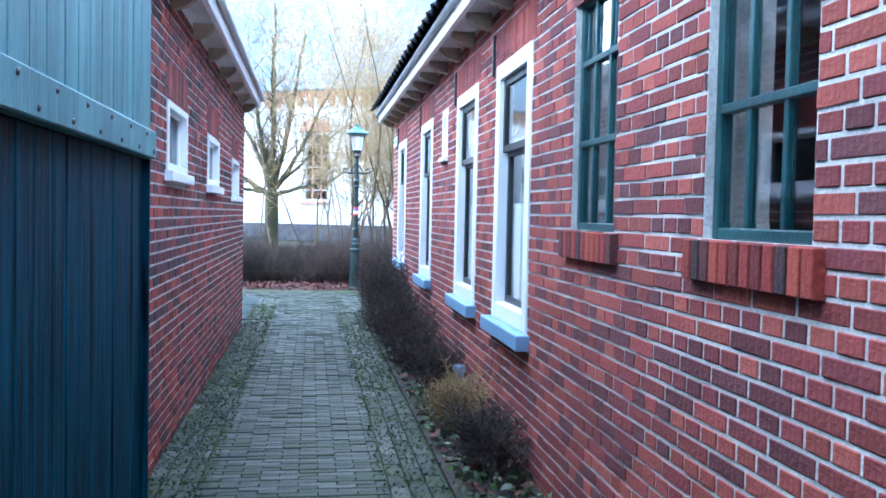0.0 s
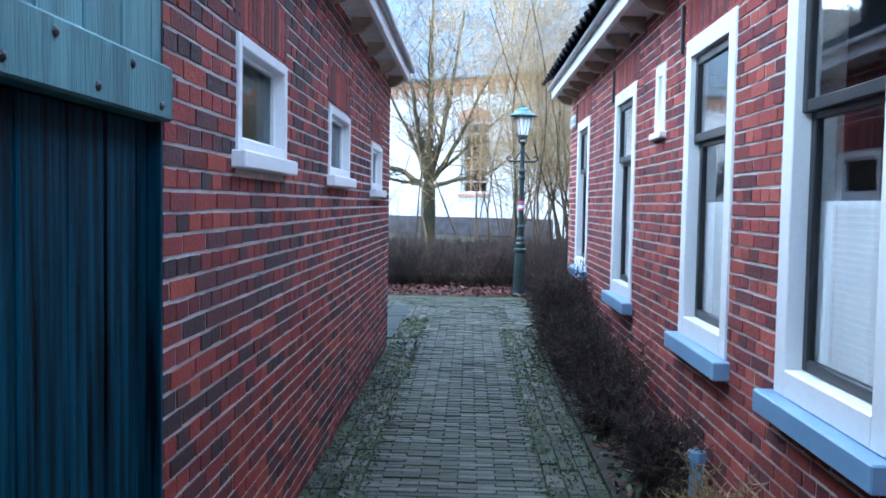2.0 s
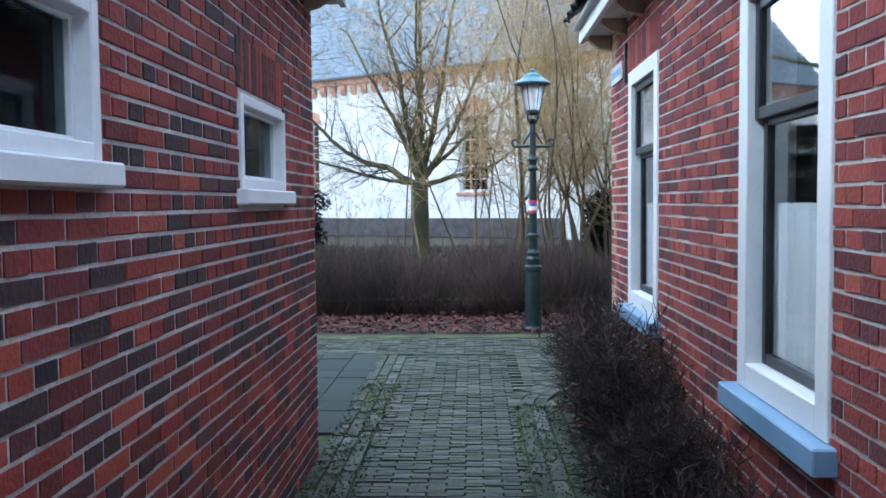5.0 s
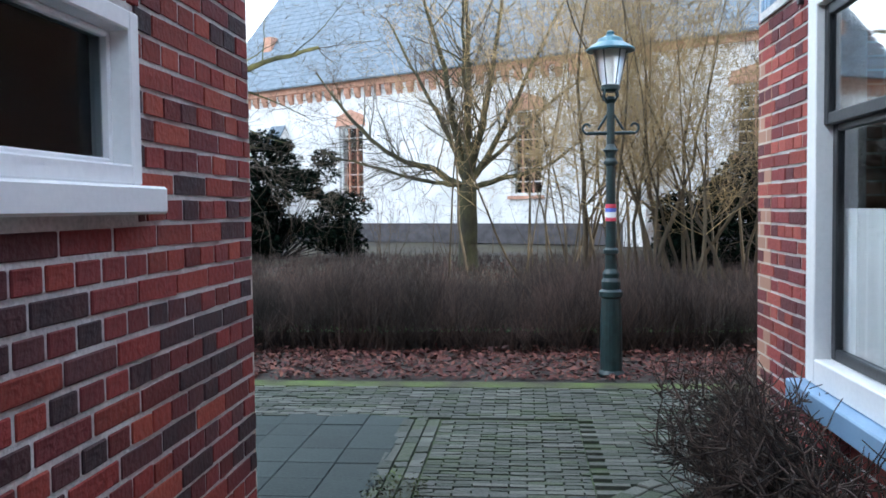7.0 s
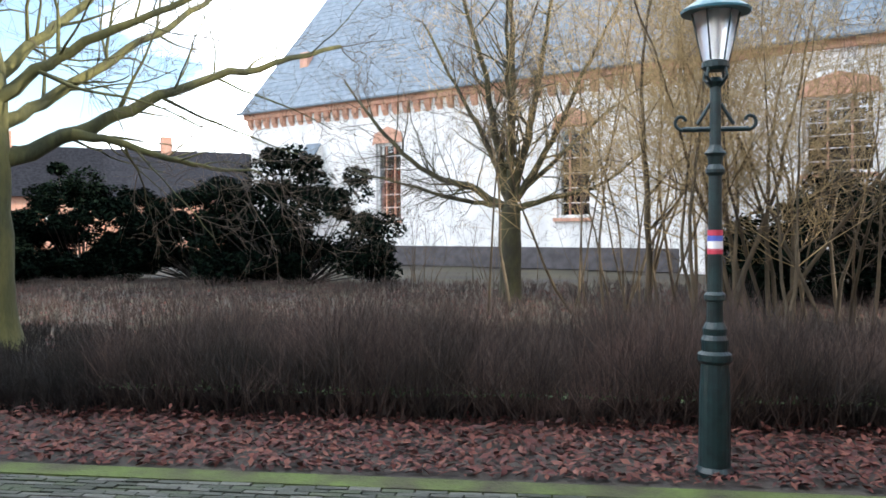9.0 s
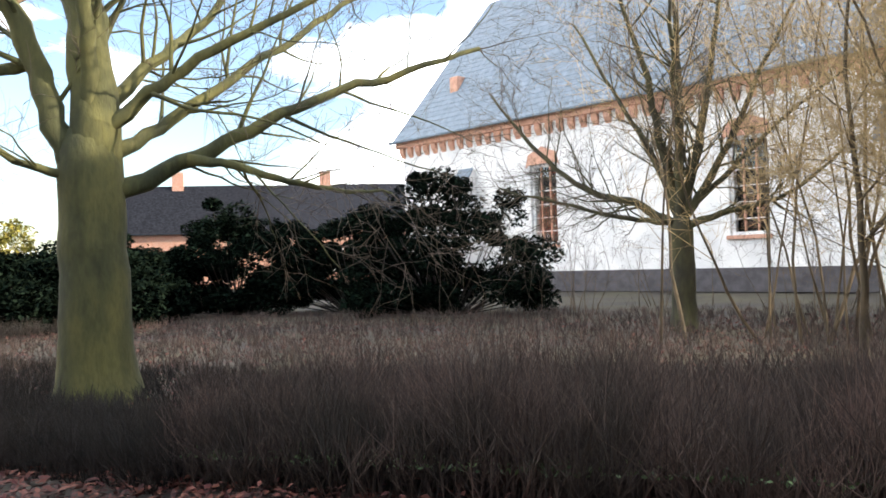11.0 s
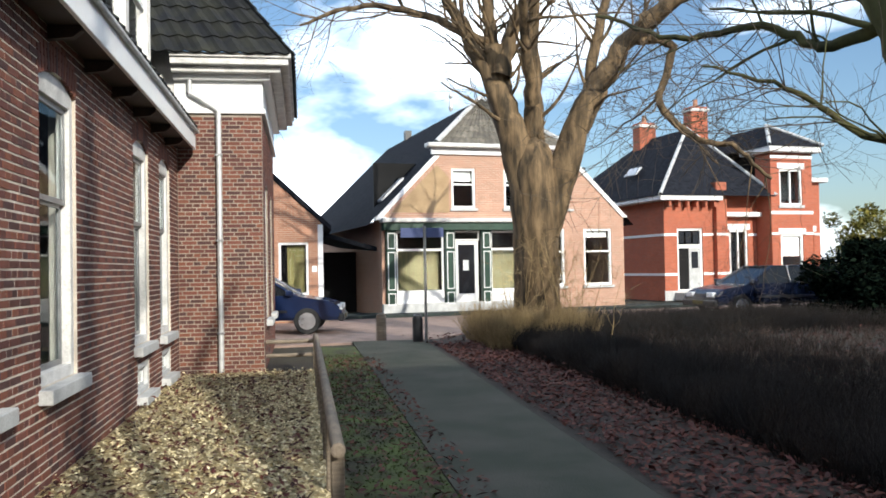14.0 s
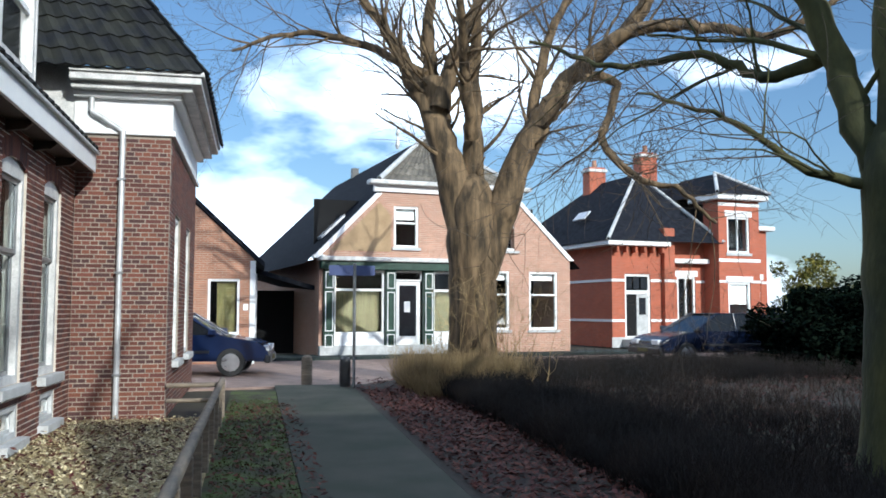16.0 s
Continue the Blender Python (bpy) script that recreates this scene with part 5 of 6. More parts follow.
# ---- cars ----
def car(name, m, body_m, label, length=4.3, wide=1.68, tall=1.42, hatch=False):
    """A parked car, nose towards +x."""
    c = thing(name, m, label, "car")
    L, W = length / 2, wide / 2
    lowp = [(-L, 0.32), (-L - 0.02, 0.62), (-L + 0.05, 0.86), (-L + (0.1 if hatch else 0.75), 0.93), (L - 1.15, 0.93), (L - 0.25, 0.78), (L, 0.62), (L + 0.02, 0.34)]
    bm = prism(bmesh.new(), lowp, "y", -W, W)
    bmesh.ops.bevel(bm, geom=[e for e in bm.edges], offset=0.06, segments=2, affect="EDGES")
    part("body", bm, body_m, c)
    top = [(-L + (0.12 if hatch else 0.7), 0.9), (-L + (0.45 if hatch else 1.25), tall - 0.03), (-0.1, tall), (0.25, tall - 0.02), (L - 1.1, 0.9)]
    bm = bmesh.new()
    lo, hi = [bm.verts.new((x, -W + 0.06 + (0.14 if z > 1 else 0), z)) for x, z in top], [bm.verts.new((x, W - 0.06 - (0.14 if z > 1 else 0), z)) for x, z in top]
    for i in range(len(top)):
        bm.faces.new((lo[i], lo[(i + 1) % 5], hi[(i + 1) % 5], hi[i]))
    bm.faces.new(lo[::-1]); bm.faces.new(hi)
    part("cabin_glass", bm, car_glass, c)
    part("roof_panel", box(top[1][0], 0.3, -W + 0.19, W - 0.19, tall - 0.015, tall + 0.015, bevel=0.01), body_m, c)
    for s in (-1, 1):
        for x0, x1 in ((L - 1.1, 0.25), (-0.25, -0.25), (top[0][0], top[1][0])):
            tubes("window_pillar", [(x0, s * (W - 0.055), 0.92, x1, s * (W - 0.195), tall, 0.035, 0.035)], body_m, 6, c)
        part("door_seam", box(-0.262, -0.25, s * (W + 0.001) - 0.003, s * (W + 0.001) + 0.003, 0.38, 0.88), black_paint, c)
        part("door_handle", box(-0.48, -0.32, s * (W + 0.012) - 0.012, s * (W + 0.012) + 0.012, 0.76, 0.79, bevel=0.004), body_m, c)
        part("side_moulding", box(-L + 1.2, L - 1.3, s * (W + 0.006) - 0.008, s * (W + 0.006) + 0.008, 0.52, 0.58, bevel=0.004), black_paint, c)
        part("mirror", box(L - 1.32, L - 1.14, s * (W + 0.07) - 0.07, s * (W + 0.07) + 0.07, 0.93, 1.06, bevel=0.02), body_m, c)
        part("tail_light", box(-L - 0.012, -L + 0.08, s * W * 0.72 - 0.13, s * W * 0.72 + 0.13, 0.62, 0.78, bevel=0.02), red_m, c)
    part("number_plate", box(L + 0.055, L + 0.068, -0.26, 0.26, 0.36, 0.46), curtain_y, c)
    part("bumper", box(L - 0.08, L + 0.06, -W + 0.03, W - 0.03, 0.30, 0.48, bevel=0.03), black_paint, c)
    part("rear_bumper", box(-L - 0.06, -L + 0.08, -W + 0.03, W - 0.03, 0.30, 0.48, bevel=0.03), black_paint, c)
    for s in (-1, 1):
        part("headlight", box(L - 0.12, L + 0.015, s * W * 0.62 - 0.16, s * W * 0.62 + 0.16, 0.56, 0.70, bevel=0.02), head_m, c)
        for x in (-L + 0.78, L - 0.82):
            wh = part("wheel", lathe([(0.30, -0.1), (0.315, -0.07), (0.315, 0.07), (0.30, 0.1)], 24), rubber, c)
            wh.matrix_local = Matrix.Translation((x, s * (W - 0.07), 0.315)) @ pose(0, 0, 0, 90)
            part("rim", lathe([(0.06, -0.115), (0.20, -0.11), (0.21, -0.09), (0.21, 0.09), (0.20, 0.11), (0.06, 0.115)], 20), alloy, wh)
    return c


car("sedan", G @ pose(-22.6, 13.7, 0.01, 0, 0, 84), car_blue, "dark blue saloon car parked on the street", 4.3)
car("estate_car", pose(-22.6, 32.0, 0.01, 0, 0, -92), car_navy, "navy estate car parked beside bushes", 4.5, hatch=True)


# ---- trees ----
def along(ctrl, n):
    """Smooth curve through control points."""
    c = np.asarray(ctrl, float)
    c = np.concatenate([[2 * c[0] - c[1]], c, [2 * c[-1] - c[-2]]])
    out = []
    for k in range(1, len(c) - 2):
        for f in np.arange(n) / n:
            a, b, d, e = c[k - 1], c[k], c[k + 1], c[k + 2]
            out.append(0.5 * (2 * b + (d - a) * f + (2 * a - 5 * b + 4 * d - e) * f * f + (3 * b - a - 3 * d + e) * f ** 3))
    return np.array(out + [c[-2]])


def chain(name, p, rad, material, parent, sides=14):
    """One smooth skin along a line of points."""
    d = np.gradient(p, axis=0); d /= np.linalg.norm(d, axis=1, keepdims=True) + 1e-9
    ref = np.array([0.31, 0.95, 0.05])
    a = np.cross(d, ref); a /= np.linalg.norm(a, axis=1, keepdims=True) + 1e-9
    b = np.cross(d, a)
    ang = np.arange(sides) * 2 * np.pi / sides
    knob = 1 + 0.06 * np.sin(ang[None] * 3 + np.arange(len(p))[:, None] * 0.5) + 0.04 * np.sin(ang[None] * 5 - np.arange(len(p))[:, None] * 0.3)
    v = p[:, None] + (np.cos(ang)[None, :, None] * a[:, None] + np.sin(ang)[None, :, None] * b[:, None]) * (rad[:, None] * knob)[..., None]
    i = np.arange(sides)
    quad = np.stack([i, (i + 1) % sides, (i + 1) % sides + sides, i + sides], 1)
    f = (quad[None] + (np.arange(len(p) - 1) * sides)[:, None, None]).reshape(-1, 4)
    return quads(name, v.reshape(-1, 3), f, material, parent, smooth=True)


def limb(g, az, r0, r1, ctrl, rough=0.022):
    """A crooked limb in the upright plane at azimuth az, through (distance, height) points: its line and radii."""
    a = radians(az)
    p = along([(math.cos(a) * q[0], math.sin(a) * q[0], q[1]) for q in ctrl], 6)
    k = len(p)
    p[2:] += np.cumsum(g.normal(size=(k - 2, 3)) * rough * 0.8, 0) * 0.6 + g.normal(size=(k - 2, 3)) * rough * min(1.0, r0 * 8)
    f = np.arange(k) / (k - 1)
    rad = (r1 + (r0 - r1) * (1 - f) ** 0.9 + r0 * 0.22 * np.exp(-f * 9)) * (1 + g.uniform(-0.05, 0.05, k))
    return p, rad


def sprays(g, joints, count, reach, out_thick, out_thin, levels=3, lift=0.03, droop=0.0):
    """Side branches that leave a limb, fork again and end in twigs."""
    for _ in range(count):
        p, d, r = joints[g.integers(max(1, len(joints) // 5), len(joints))]
        side = g.normal(size=3); side[2] += 0.25 - droop; side -= d * side.dot(d); side /= np.linalg.norm(side)
        nd = d * 0.6 + side * 0.7
        nd /= np.linalg.norm(nd)
        ln = reach * g.uniform(0.5, 1.25)
        nr = min(max(r * g.uniform(0.2, 0.45), 0.009), 0.05)
        sub_ = wander(g, p, nd, ln, nr, 9, 0.12, 0.3, lift - droop * 0.1, out_thick if nr > 0.012 else out_thin)
        branchlets(g, sub_[2:], levels - 1, 6, ln * 0.5, 0.5, out_thick, out_thin, lift, 0.009, 0.16)


def bole(g, h, r0, r1, ribs, rough, flare):
    """A trunk with root flare, ribs and an uneven surface."""
    bm, rings, sides = bmesh.new(), [], 36
    ph = g.uniform(0, 6.3, 4)
    ridge = g.uniform(-1, 1, sides) * rough
    off = np.zeros(2)
    for i in range(25):
        f = i / 24
        base = r0 + (r1 - r0) * f + r0 * flare * math.exp(-f * 11)
        base *= math.sqrt(max(0.04, 1 - (max(0.0, f - 0.8) / 0.2) ** 2 * 0.96))
        off = off + g.normal(size=2) * r0 * 0.02
        ridge = ridge * 0.8 + g.uniform(-1, 1, sides) * rough * 0.5
        ring_ = []
        for j in range(sides):
            a = 2 * math.pi * j / sides
            w = ribs * (math.sin(3 * a + ph[0] + f) + 0.7 * math.sin(5 * a + ph[1] - f)) * (0.5 + math.exp(-f * 6)) + ridge[j]
            ring_.append(bm.verts.new((off[0] + base * (1 + w) * math.cos(a), off[1] + base * (1 + w) * math.sin(a), h * f)))
        rings.append(ring_)
    for lo, hi in zip(rings, rings[1:]):
        for j in range(sides):
            bm.faces.new((lo[j], lo[(j + 1) % sides], hi[(j + 1) % sides], hi[j])).smooth = True
    bm.faces.new(rings[-1])
    return bm


def tree(name, m, label, trunk, limbs, bark, twigs, seed, count=14, reach=2.0, levels=3, ribs=0.03, rough=0.02, flare=0.5):
    """trunk: (height, foot radius, top radius); limbs: (azimuth, r0, r1, ((distance, height), ...), droop)."""
    g = np.random.default_rng(seed)
    t = thing(name, m, label, "tree")
    part("trunk", bole(g, *trunk, ribs, rough, flare), bark, t)
    fine = []
    for az, r0, r1, ctrl, droop in limbs:
        p, rad = limb(g, az, r0, r1, ctrl)
        chain("limb", p, rad, bark, t)
        d = np.gradient(p, axis=0); d /= np.linalg.norm(d, axis=1, keepdims=True) + 1e-9
        own = []
        sprays(g, list(zip(p, d, rad)), count, reach, own, fine, levels, droop=droop)
        tagged(tubes("branch_growth", own, bark, 6, t), kind="stuff")
    tagged(tubes("crown", fine, twigs, 3, t), kind="stuff")
    return t


tree("beech_tree", pose(-7.78, 22.4, -0.02), "large bare beech with green-grey mossy bark", (3.35, 0.42, 0.35), (
    (42, 0.11, 0.03, ((0.0, 2.35), (1.2, 2.95), (2.3, 3.5), (3.6, 4.0), (5.2, 4.5)), 0.1),
    (28, 0.06, 0.012, ((1.1, 2.85), (1.9, 2.75), (2.8, 2.55), (3.6, 2.5)), 0.3),
    (60, 0.09, 0.025, ((0.15, 2.9), (1.0, 3.4), (2.0, 4.1), (3.3, 5.0), (4.6, 5.8)), 0.1),
    (20, 0.085, 0.025, ((0.15, 3.2), (1.0, 3.8), (2.1, 4.4), (3.6, 5.2)), 0.1),
    (75, 0.09, 0.03, ((0.15, 3.4), (0.9, 4.2), (1.9, 5.0), (2.8, 6.4)), 0.0),
    (132, 0.30, 0.06, ((0.0, 1.8), (0.05, 4.0), (0.2, 5.6), (0.2, 7.5), (0.6, 10.0)), 0.0),
    (216, 0.17, 0.05, ((0.0, 2.2), (0.42, 3.5), (0.8, 4.6), (1.5, 5.4), (2.6, 7.6)), 0.0),
    (235, 0.05, 0.012, ((0.2, 2.65), (0.9, 2.9), (1.5, 3.4), (2.3, 3.7)), 0.3),
    (205, 0.07, 0.02, ((0.6, 4.0), (1.3, 3.95), (2.0, 4.3), (3.2, 4.4), (4.4, 5.0)), 0.2),
    (310, 0.10, 0.03, ((0.1, 3.4), (0.5, 4.8), (1.4, 6.6), (2.2, 8.0)), 0.0)), bark_m, twig_m, 11, count=15, reach=1.9, ribs=0.025, rough=0.015, flare=0.35)
tree("plane_tree", pose(-18.0, 22.5, -0.02), "massive bare street tree with furrowed bark", (4.3, 0.45, 0.50), (
    (247, 0.36, 0.22, ((0.05, 2.2), (0.4, 4.1), (0.75, 5.3), (0.85, 6.2)), 0.0),
    (250, 0.19, 0.05, ((0.75, 5.2), (1.4, 6.6), (1.9, 7.4), (3.2, 9.0)), 0.0),
    (225, 0.17, 0.05, ((0.7, 5.4), (1.0, 7.0), (1.0, 8.6), (1.6, 10.5)), 0.0),
    (80, 0.18, 0.05, ((-0.7, 5.6), (-0.4, 6.7), (0.1, 7.9), (0.5, 10.0)), 0.0),
    (150, 0.26, 0.07, ((0.05, 2.4), (0.2, 4.6), (0.4, 5.8), (0.5, 7.4), (0.9, 10.0)), 0.0),
    (67, 0.33, 0.10, ((0.1, 2.3), (0.8, 4.2), (1.3, 5.3), (2.0, 6.2), (3.3, 7.5), (4.0, 9.0)), 0.0),
    (52, 0.15, 0.04, ((2.3, 6.5), (3.4, 7.0), (4.7, 6.9), (5.8, 6.7), (7.4, 7.5)), 0.1),
    (66, 0.10, 0.035, ((2.2, 6.3), (2.9, 6.1), (2.7, 4.9), (3.4, 4.2), (4.1, 4.0), (4.8, 3.3)), 0.2),
    (80, 0.12, 0.03, ((1.2, 5.2), (1.6, 7.2), (2.4, 8.8), (2.6, 11.0)), 0.0),
    (330, 0.12, 0.03, ((0.2, 5.0), (1.2, 6.4), (2.6, 7.8), (4.0, 8.6)), 0.1),
    (235, 0.10, 0.03, ((1.0, 6.4), (2.6, 7.2), (4.0, 7.5), (5.4, 7.2)), 0.3)), bark_gold, twig_m, 12, count=17, reach=2.2, ribs=0.09, rough=0.06, flare=0.35)
tree("church_tree", pose(-1.63, 31.44, -0.02), "bare many-limbed tree in front of the church", (2.3, 0.23, 0.22), (
    (178, 0.09, 0.02, ((0.0, 2.0), (0.9, 2.5), (1.9, 2.9), (3.0, 3.9), (3.8, 5.0)), 0.1),
    (196, 0.06, 0.015, ((0.0, 2.1), (1.0, 2.2), (2.2, 2.5), (3.6, 2.9)), 0.1),
    (160, 0.08, 0.02, ((0.0, 2.1), (0.5, 3.3), (1.2, 4.6), (2.2, 6.4)), 0.0),
    (175, 0.10, 0.03, ((0.0, 2.1), (0.3, 3.5), (0.6, 5.2), (1.2, 7.4)), 0.0),
    (90, 0.11, 0.03, ((0.0, 2.1), (0.1, 4.0), (0.2, 6.0), (0.2, 8.4)), 0.0),
    (10, 0.11, 0.03, ((0.0, 2.1), (0.3, 3.4), (0.6, 5.0), (1.0, 7.6)), 0.0),
    (355, 0.09, 0.02, ((0.0, 2.1), (0.7, 3.1), (1.4, 4.6), (2.4, 6.6)), 0.0),
    (2, 0.07, 0.015, ((0.0, 2.0), (1.1, 2.3), (2.1, 2.6), (3.2, 3.5)), 0.1),
    (20, 0.06, 0.015, ((0.0, 2.2), (1.2, 3.3), (2.2, 4.2), (3.6, 5.2)), 0.0),
    (270, 0.09, 0.02, ((0.0, 2.1), (0.5, 3.6), (1.2, 5.0), (1.8, 7.0)), 0.0)), bark_c, twig_m, 13, count=26, reach=1.5, ribs=0.03, flare=0.3)
# Out of view; added so its limbs shade the street wall and gravel.
tree("unseen_shadow_tree", pose(5.4, 17.2, -0.02), "tall bare tree out of view east of the path, for branch shadows", (3.4, 0.24, 0.20), (
    (90, 0.18, 0.05, ((0.0, 2.3), (0.1, 5.2), (0.3, 8.2), (0.2, 13.0)), 0.0),
    (100, 0.12, 0.04, ((0.0, 2.8), (1.0, 5.0), (1.9, 7.4), (3.0, 10.0)), 0.0),
    (285, 0.12, 0.04, ((0.0, 2.8), (0.8, 5.4), (1.6, 8.0), (2.4, 11.0)), 0.0),
    (265, 0.11, 0.04, ((0.0, 3.0), (1.0, 5.6), (2.2, 7.6), (3.4, 9.4)), 0.0),
    (40, 0.10, 0.03, ((0.0, 3.4), (1.0, 6.0), (2.0, 8.4), (3.0, 10.6)), 0.0)), bark_m, twig_m, 14, count=7, reach=2.0, levels=2)


def thicket(name, m, stems, reach, height, label, bark, twigs, seed, fine=(9, 1.5), levels=2, r=0.038):
    """Many stems rising from one foot."""
    g = np.random.default_rng(seed)
    t = thing(name, m, label, "shrub")
    thick, thin = [], []
    for i in range(stems):
        a, e = g.uniform(0, 2 * math.pi), radians(g.uniform(64, 88))
        d = np.array([math.cos(e) * math.cos(a), math.cos(e) * math.sin(a), math.sin(e)])
        p = np.array([g.normal() * reach, g.normal() * reach * 0.6, 0.0])
        own = []
        pts = wander(g, p, d, height * g.uniform(0.6, 1.1), r * g.uniform(0.5, 1.1), 12, 0.08, 0.2, 0.03, own)
        line = np.array([q[0] for q in pts])
        chain("stem", line, np.array([q[2] for q in pts]), bark, t, 7)
        branchlets(g, pts[2:], levels, fine[0], fine[1], 0.5, thick, thin, lift=0.05, limit=0.01)
    if thick:
        tagged(tubes("branch_growth", thick, bark, 5, t), kind="stuff")
    ob = tubes("crown", thin, twigs, 3, t)
    tagged(ob, kind="stuff")
    return t


thicket("shrub", pose(2.1, 25.6, -0.02), 18, 0.7, 7.0, "tall straw-coloured bare shrub with many stems", bark_s, twig_gold, 21, fine=(11, 1.8), levels=3, r=0.06)
thicket("shrub", pose(0.2, 29.5, -0.02), 20, 1.3, 9.5, "tall golden bare shrub before the church", bark_s, twig_gold, 22, fine=(9, 2.0), levels=3)
thicket("shrub", pose(4.2, 27.0, -0.02), 9, 0.6, 4.5, "grey arching bare shrub", bark_s, twig_m, 23, fine=(10, 1.2))
for i, (x, y, s) in enumerate(((-4.2, 36, 2.2), (0.8, 35, 2.4), (-7.0, 38, 2.0), (2.6, 33, 2.2), (-2.6, 39, 1.8))):
    thicket("sapling_clump", pose(x, y, -0.02), 9, 0.5, s, "thin brown bare bush at the church foot", twig_m, twig_m, 30 + i, fine=(6, 0.6), r=0.02)
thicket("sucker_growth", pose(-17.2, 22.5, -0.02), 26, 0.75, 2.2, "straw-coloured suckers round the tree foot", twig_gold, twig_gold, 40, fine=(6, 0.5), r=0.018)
for i, (x, y, s) in enumerate(((-17, 78, 9.0), (-60, 40, 10.0), (-62, 32, 9.0))):
    thicket("far_tree", pose(x, y, -0.02), 12, 1.0, s, "distant bare grey tree", twig_m, twig_m, 50 + i, fine=(9, 2.2), r=0.12)


def evergreen(m, sx, sy, h, n_, label, seed, size=0.082, leaf=leaf_ever):
    """A dark bush: stems, and thousands of small leaves gathered in uneven clumps."""
    g = np.random.default_rng(seed)
    t = thing("evergreen_bush", m, label, "bush", group="yews")
    clumps = 90
    c = np.stack([g.uniform(-sx, sx, clumps), g.uniform(-sy, sy, clumps), g.uniform(0.05, 1.0, clumps)], 1)
    c[:, 2] *= h * (1 - 0.55 * (np.abs(c[:, 0]) / sx) ** 2) * g.uniform(0.7, 1.05, clumps)
    stems = [(x * 0.2, y * 0.2, 0, x, y, z, 0.022, 0.008) for x, y, z in c]
    tubes("stem_growth", stems, twig_shade, 5, t)
    w = g.integers(0, clumps, n_)
    rad = g.uniform(0.25, 0.6, clumps)[w][:, None]
    d = g.normal(size=(n_, 3)); d /= np.linalg.norm(d, axis=1, keepdims=True)
    pos = c[w] + d * rad * g.uniform(0.5, 1.0, (n_, 1)) * np.array([1.25, 1.1, 0.8])
    pos[:, 2] = np.maximum(pos[:, 2], 0.03)
    ob = leaves("foliage", pos, size, leaf, 0.2, t, seed)
    tagged(ob, kind="stuff")
    return t


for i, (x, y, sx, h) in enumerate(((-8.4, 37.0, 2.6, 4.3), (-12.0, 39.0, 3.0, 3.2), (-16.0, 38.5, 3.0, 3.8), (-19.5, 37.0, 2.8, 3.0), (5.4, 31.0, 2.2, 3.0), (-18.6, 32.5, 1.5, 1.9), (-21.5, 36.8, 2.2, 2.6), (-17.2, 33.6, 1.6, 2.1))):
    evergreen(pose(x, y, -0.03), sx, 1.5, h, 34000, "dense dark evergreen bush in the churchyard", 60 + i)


evergreen(pose(-36.5, 49.5, -0.03), 1.5, 1.4, 4.8, 9000, "sunlit golden conifer before a far roof", 75, size=0.11, leaf=leaf_gold)

# ---- hedges and low growth ----
def twig_field(name, m, x0, x1, y0, y1, n_, h, label, seed, material=twig_hedge, r=0.0035, lean=0.35, shape=None, category="hedge"):
    """Thousands of thin upright forked twigs over a strip."""
    g = np.random.default_rng(seed)
    x, y = g.uniform(x0, x1, n_), g.uniform(y0, y1, n_)
    if shape is not None:
        y = y + shape(x)
    hh = h * g.uniform(0.45, 1.2, n_) * (1 + 0.12 * np.sin(x * 2.3) + 0.08 * np.sin(x * 5.1 + y))
    p0 = np.stack([x, y, np.zeros(n_)], 1)
    d = np.stack([g.normal(size=n_) * lean, g.normal(size=n_) * lean, np.ones(n_)], 1)
    mid = p0 + d * (hh * 0.45)[:, None]
    segs = [np.concatenate([p0, mid, np.full((n_, 1), r * 1.7), np.full((n_, 1), r)], 1)]
    for _ in range(6):
        st = p0 + d * (hh * g.uniform(0.2, 0.5, n_))[:, None]
        e = st + np.stack([g.normal(size=n_) * 0.35, g.normal(size=n_) * 0.35, g.uniform(0.5, 1.1, n_)], 1) * (hh * 0.5)[:, None]
        segs.append(np.concatenate([st, e, np.full((n_, 1), r), np.full((n_, 1), r * 0.4)], 1))
    ob = tubes(name, np.concatenate(segs), material, 3)
    ob.matrix_world = m
    return tagged(ob, label, category, kind="stuff")


twig_field("hedge", Matrix(), -4.4, 6.0, 19.15, 20.5, 9500, 0.68, "clipped bare brown hedge beside the path", 70)
twig_field("hedge_back", Matrix(), -5.0, 8.0, 20.5, 24.5, 5000, 0.34, "loose bare shrubs behind the hedge", 71, r=0.004)
twig_field("hedge_tops", Matrix(), -4.6, 6.5, 19.2, 22.0, 4200, 0.95, "thin pale shoots rising above the hedge", 76, material=twig_hedge, r=0.0025)
bend = lambda x: np.where(x > -4.4, 0.0, (-(x + 4.4)) * 0.175)
# Path-side growth takes the darker twigs, which carry its shade.
twig_field("hedge_side", Matrix(), -17.0, -4.4, 19.0, 20.4, 9500, 0.46, "bare brown hedge along the footpath, shade put into its colour", 72, material=twig_shade, shape=bend)
twig_field("hedge_inner", Matrix(), -17.0, -4.4, 20.4, 24.0, 4000, 0.28, "loose bare undergrowth under the beech", 73, material=twig_shade, shape=bend)
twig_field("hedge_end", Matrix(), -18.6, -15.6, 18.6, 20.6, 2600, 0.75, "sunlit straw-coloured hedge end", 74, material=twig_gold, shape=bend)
twig_field("churchyard_scrub", Matrix(), -16.0, 8.0, 22.5, 36.0, 8000, 0.3, "sparse dry stalks in the churchyard", 75, category="scrub")


twig_field("street_undergrowth", Matrix(), -21.3, -16.5, 23.2, 34.0, 6000, 0.5, "bare undergrowth between lawn and street, shade put into its colour", 77, material=twig_shade, category="scrub")


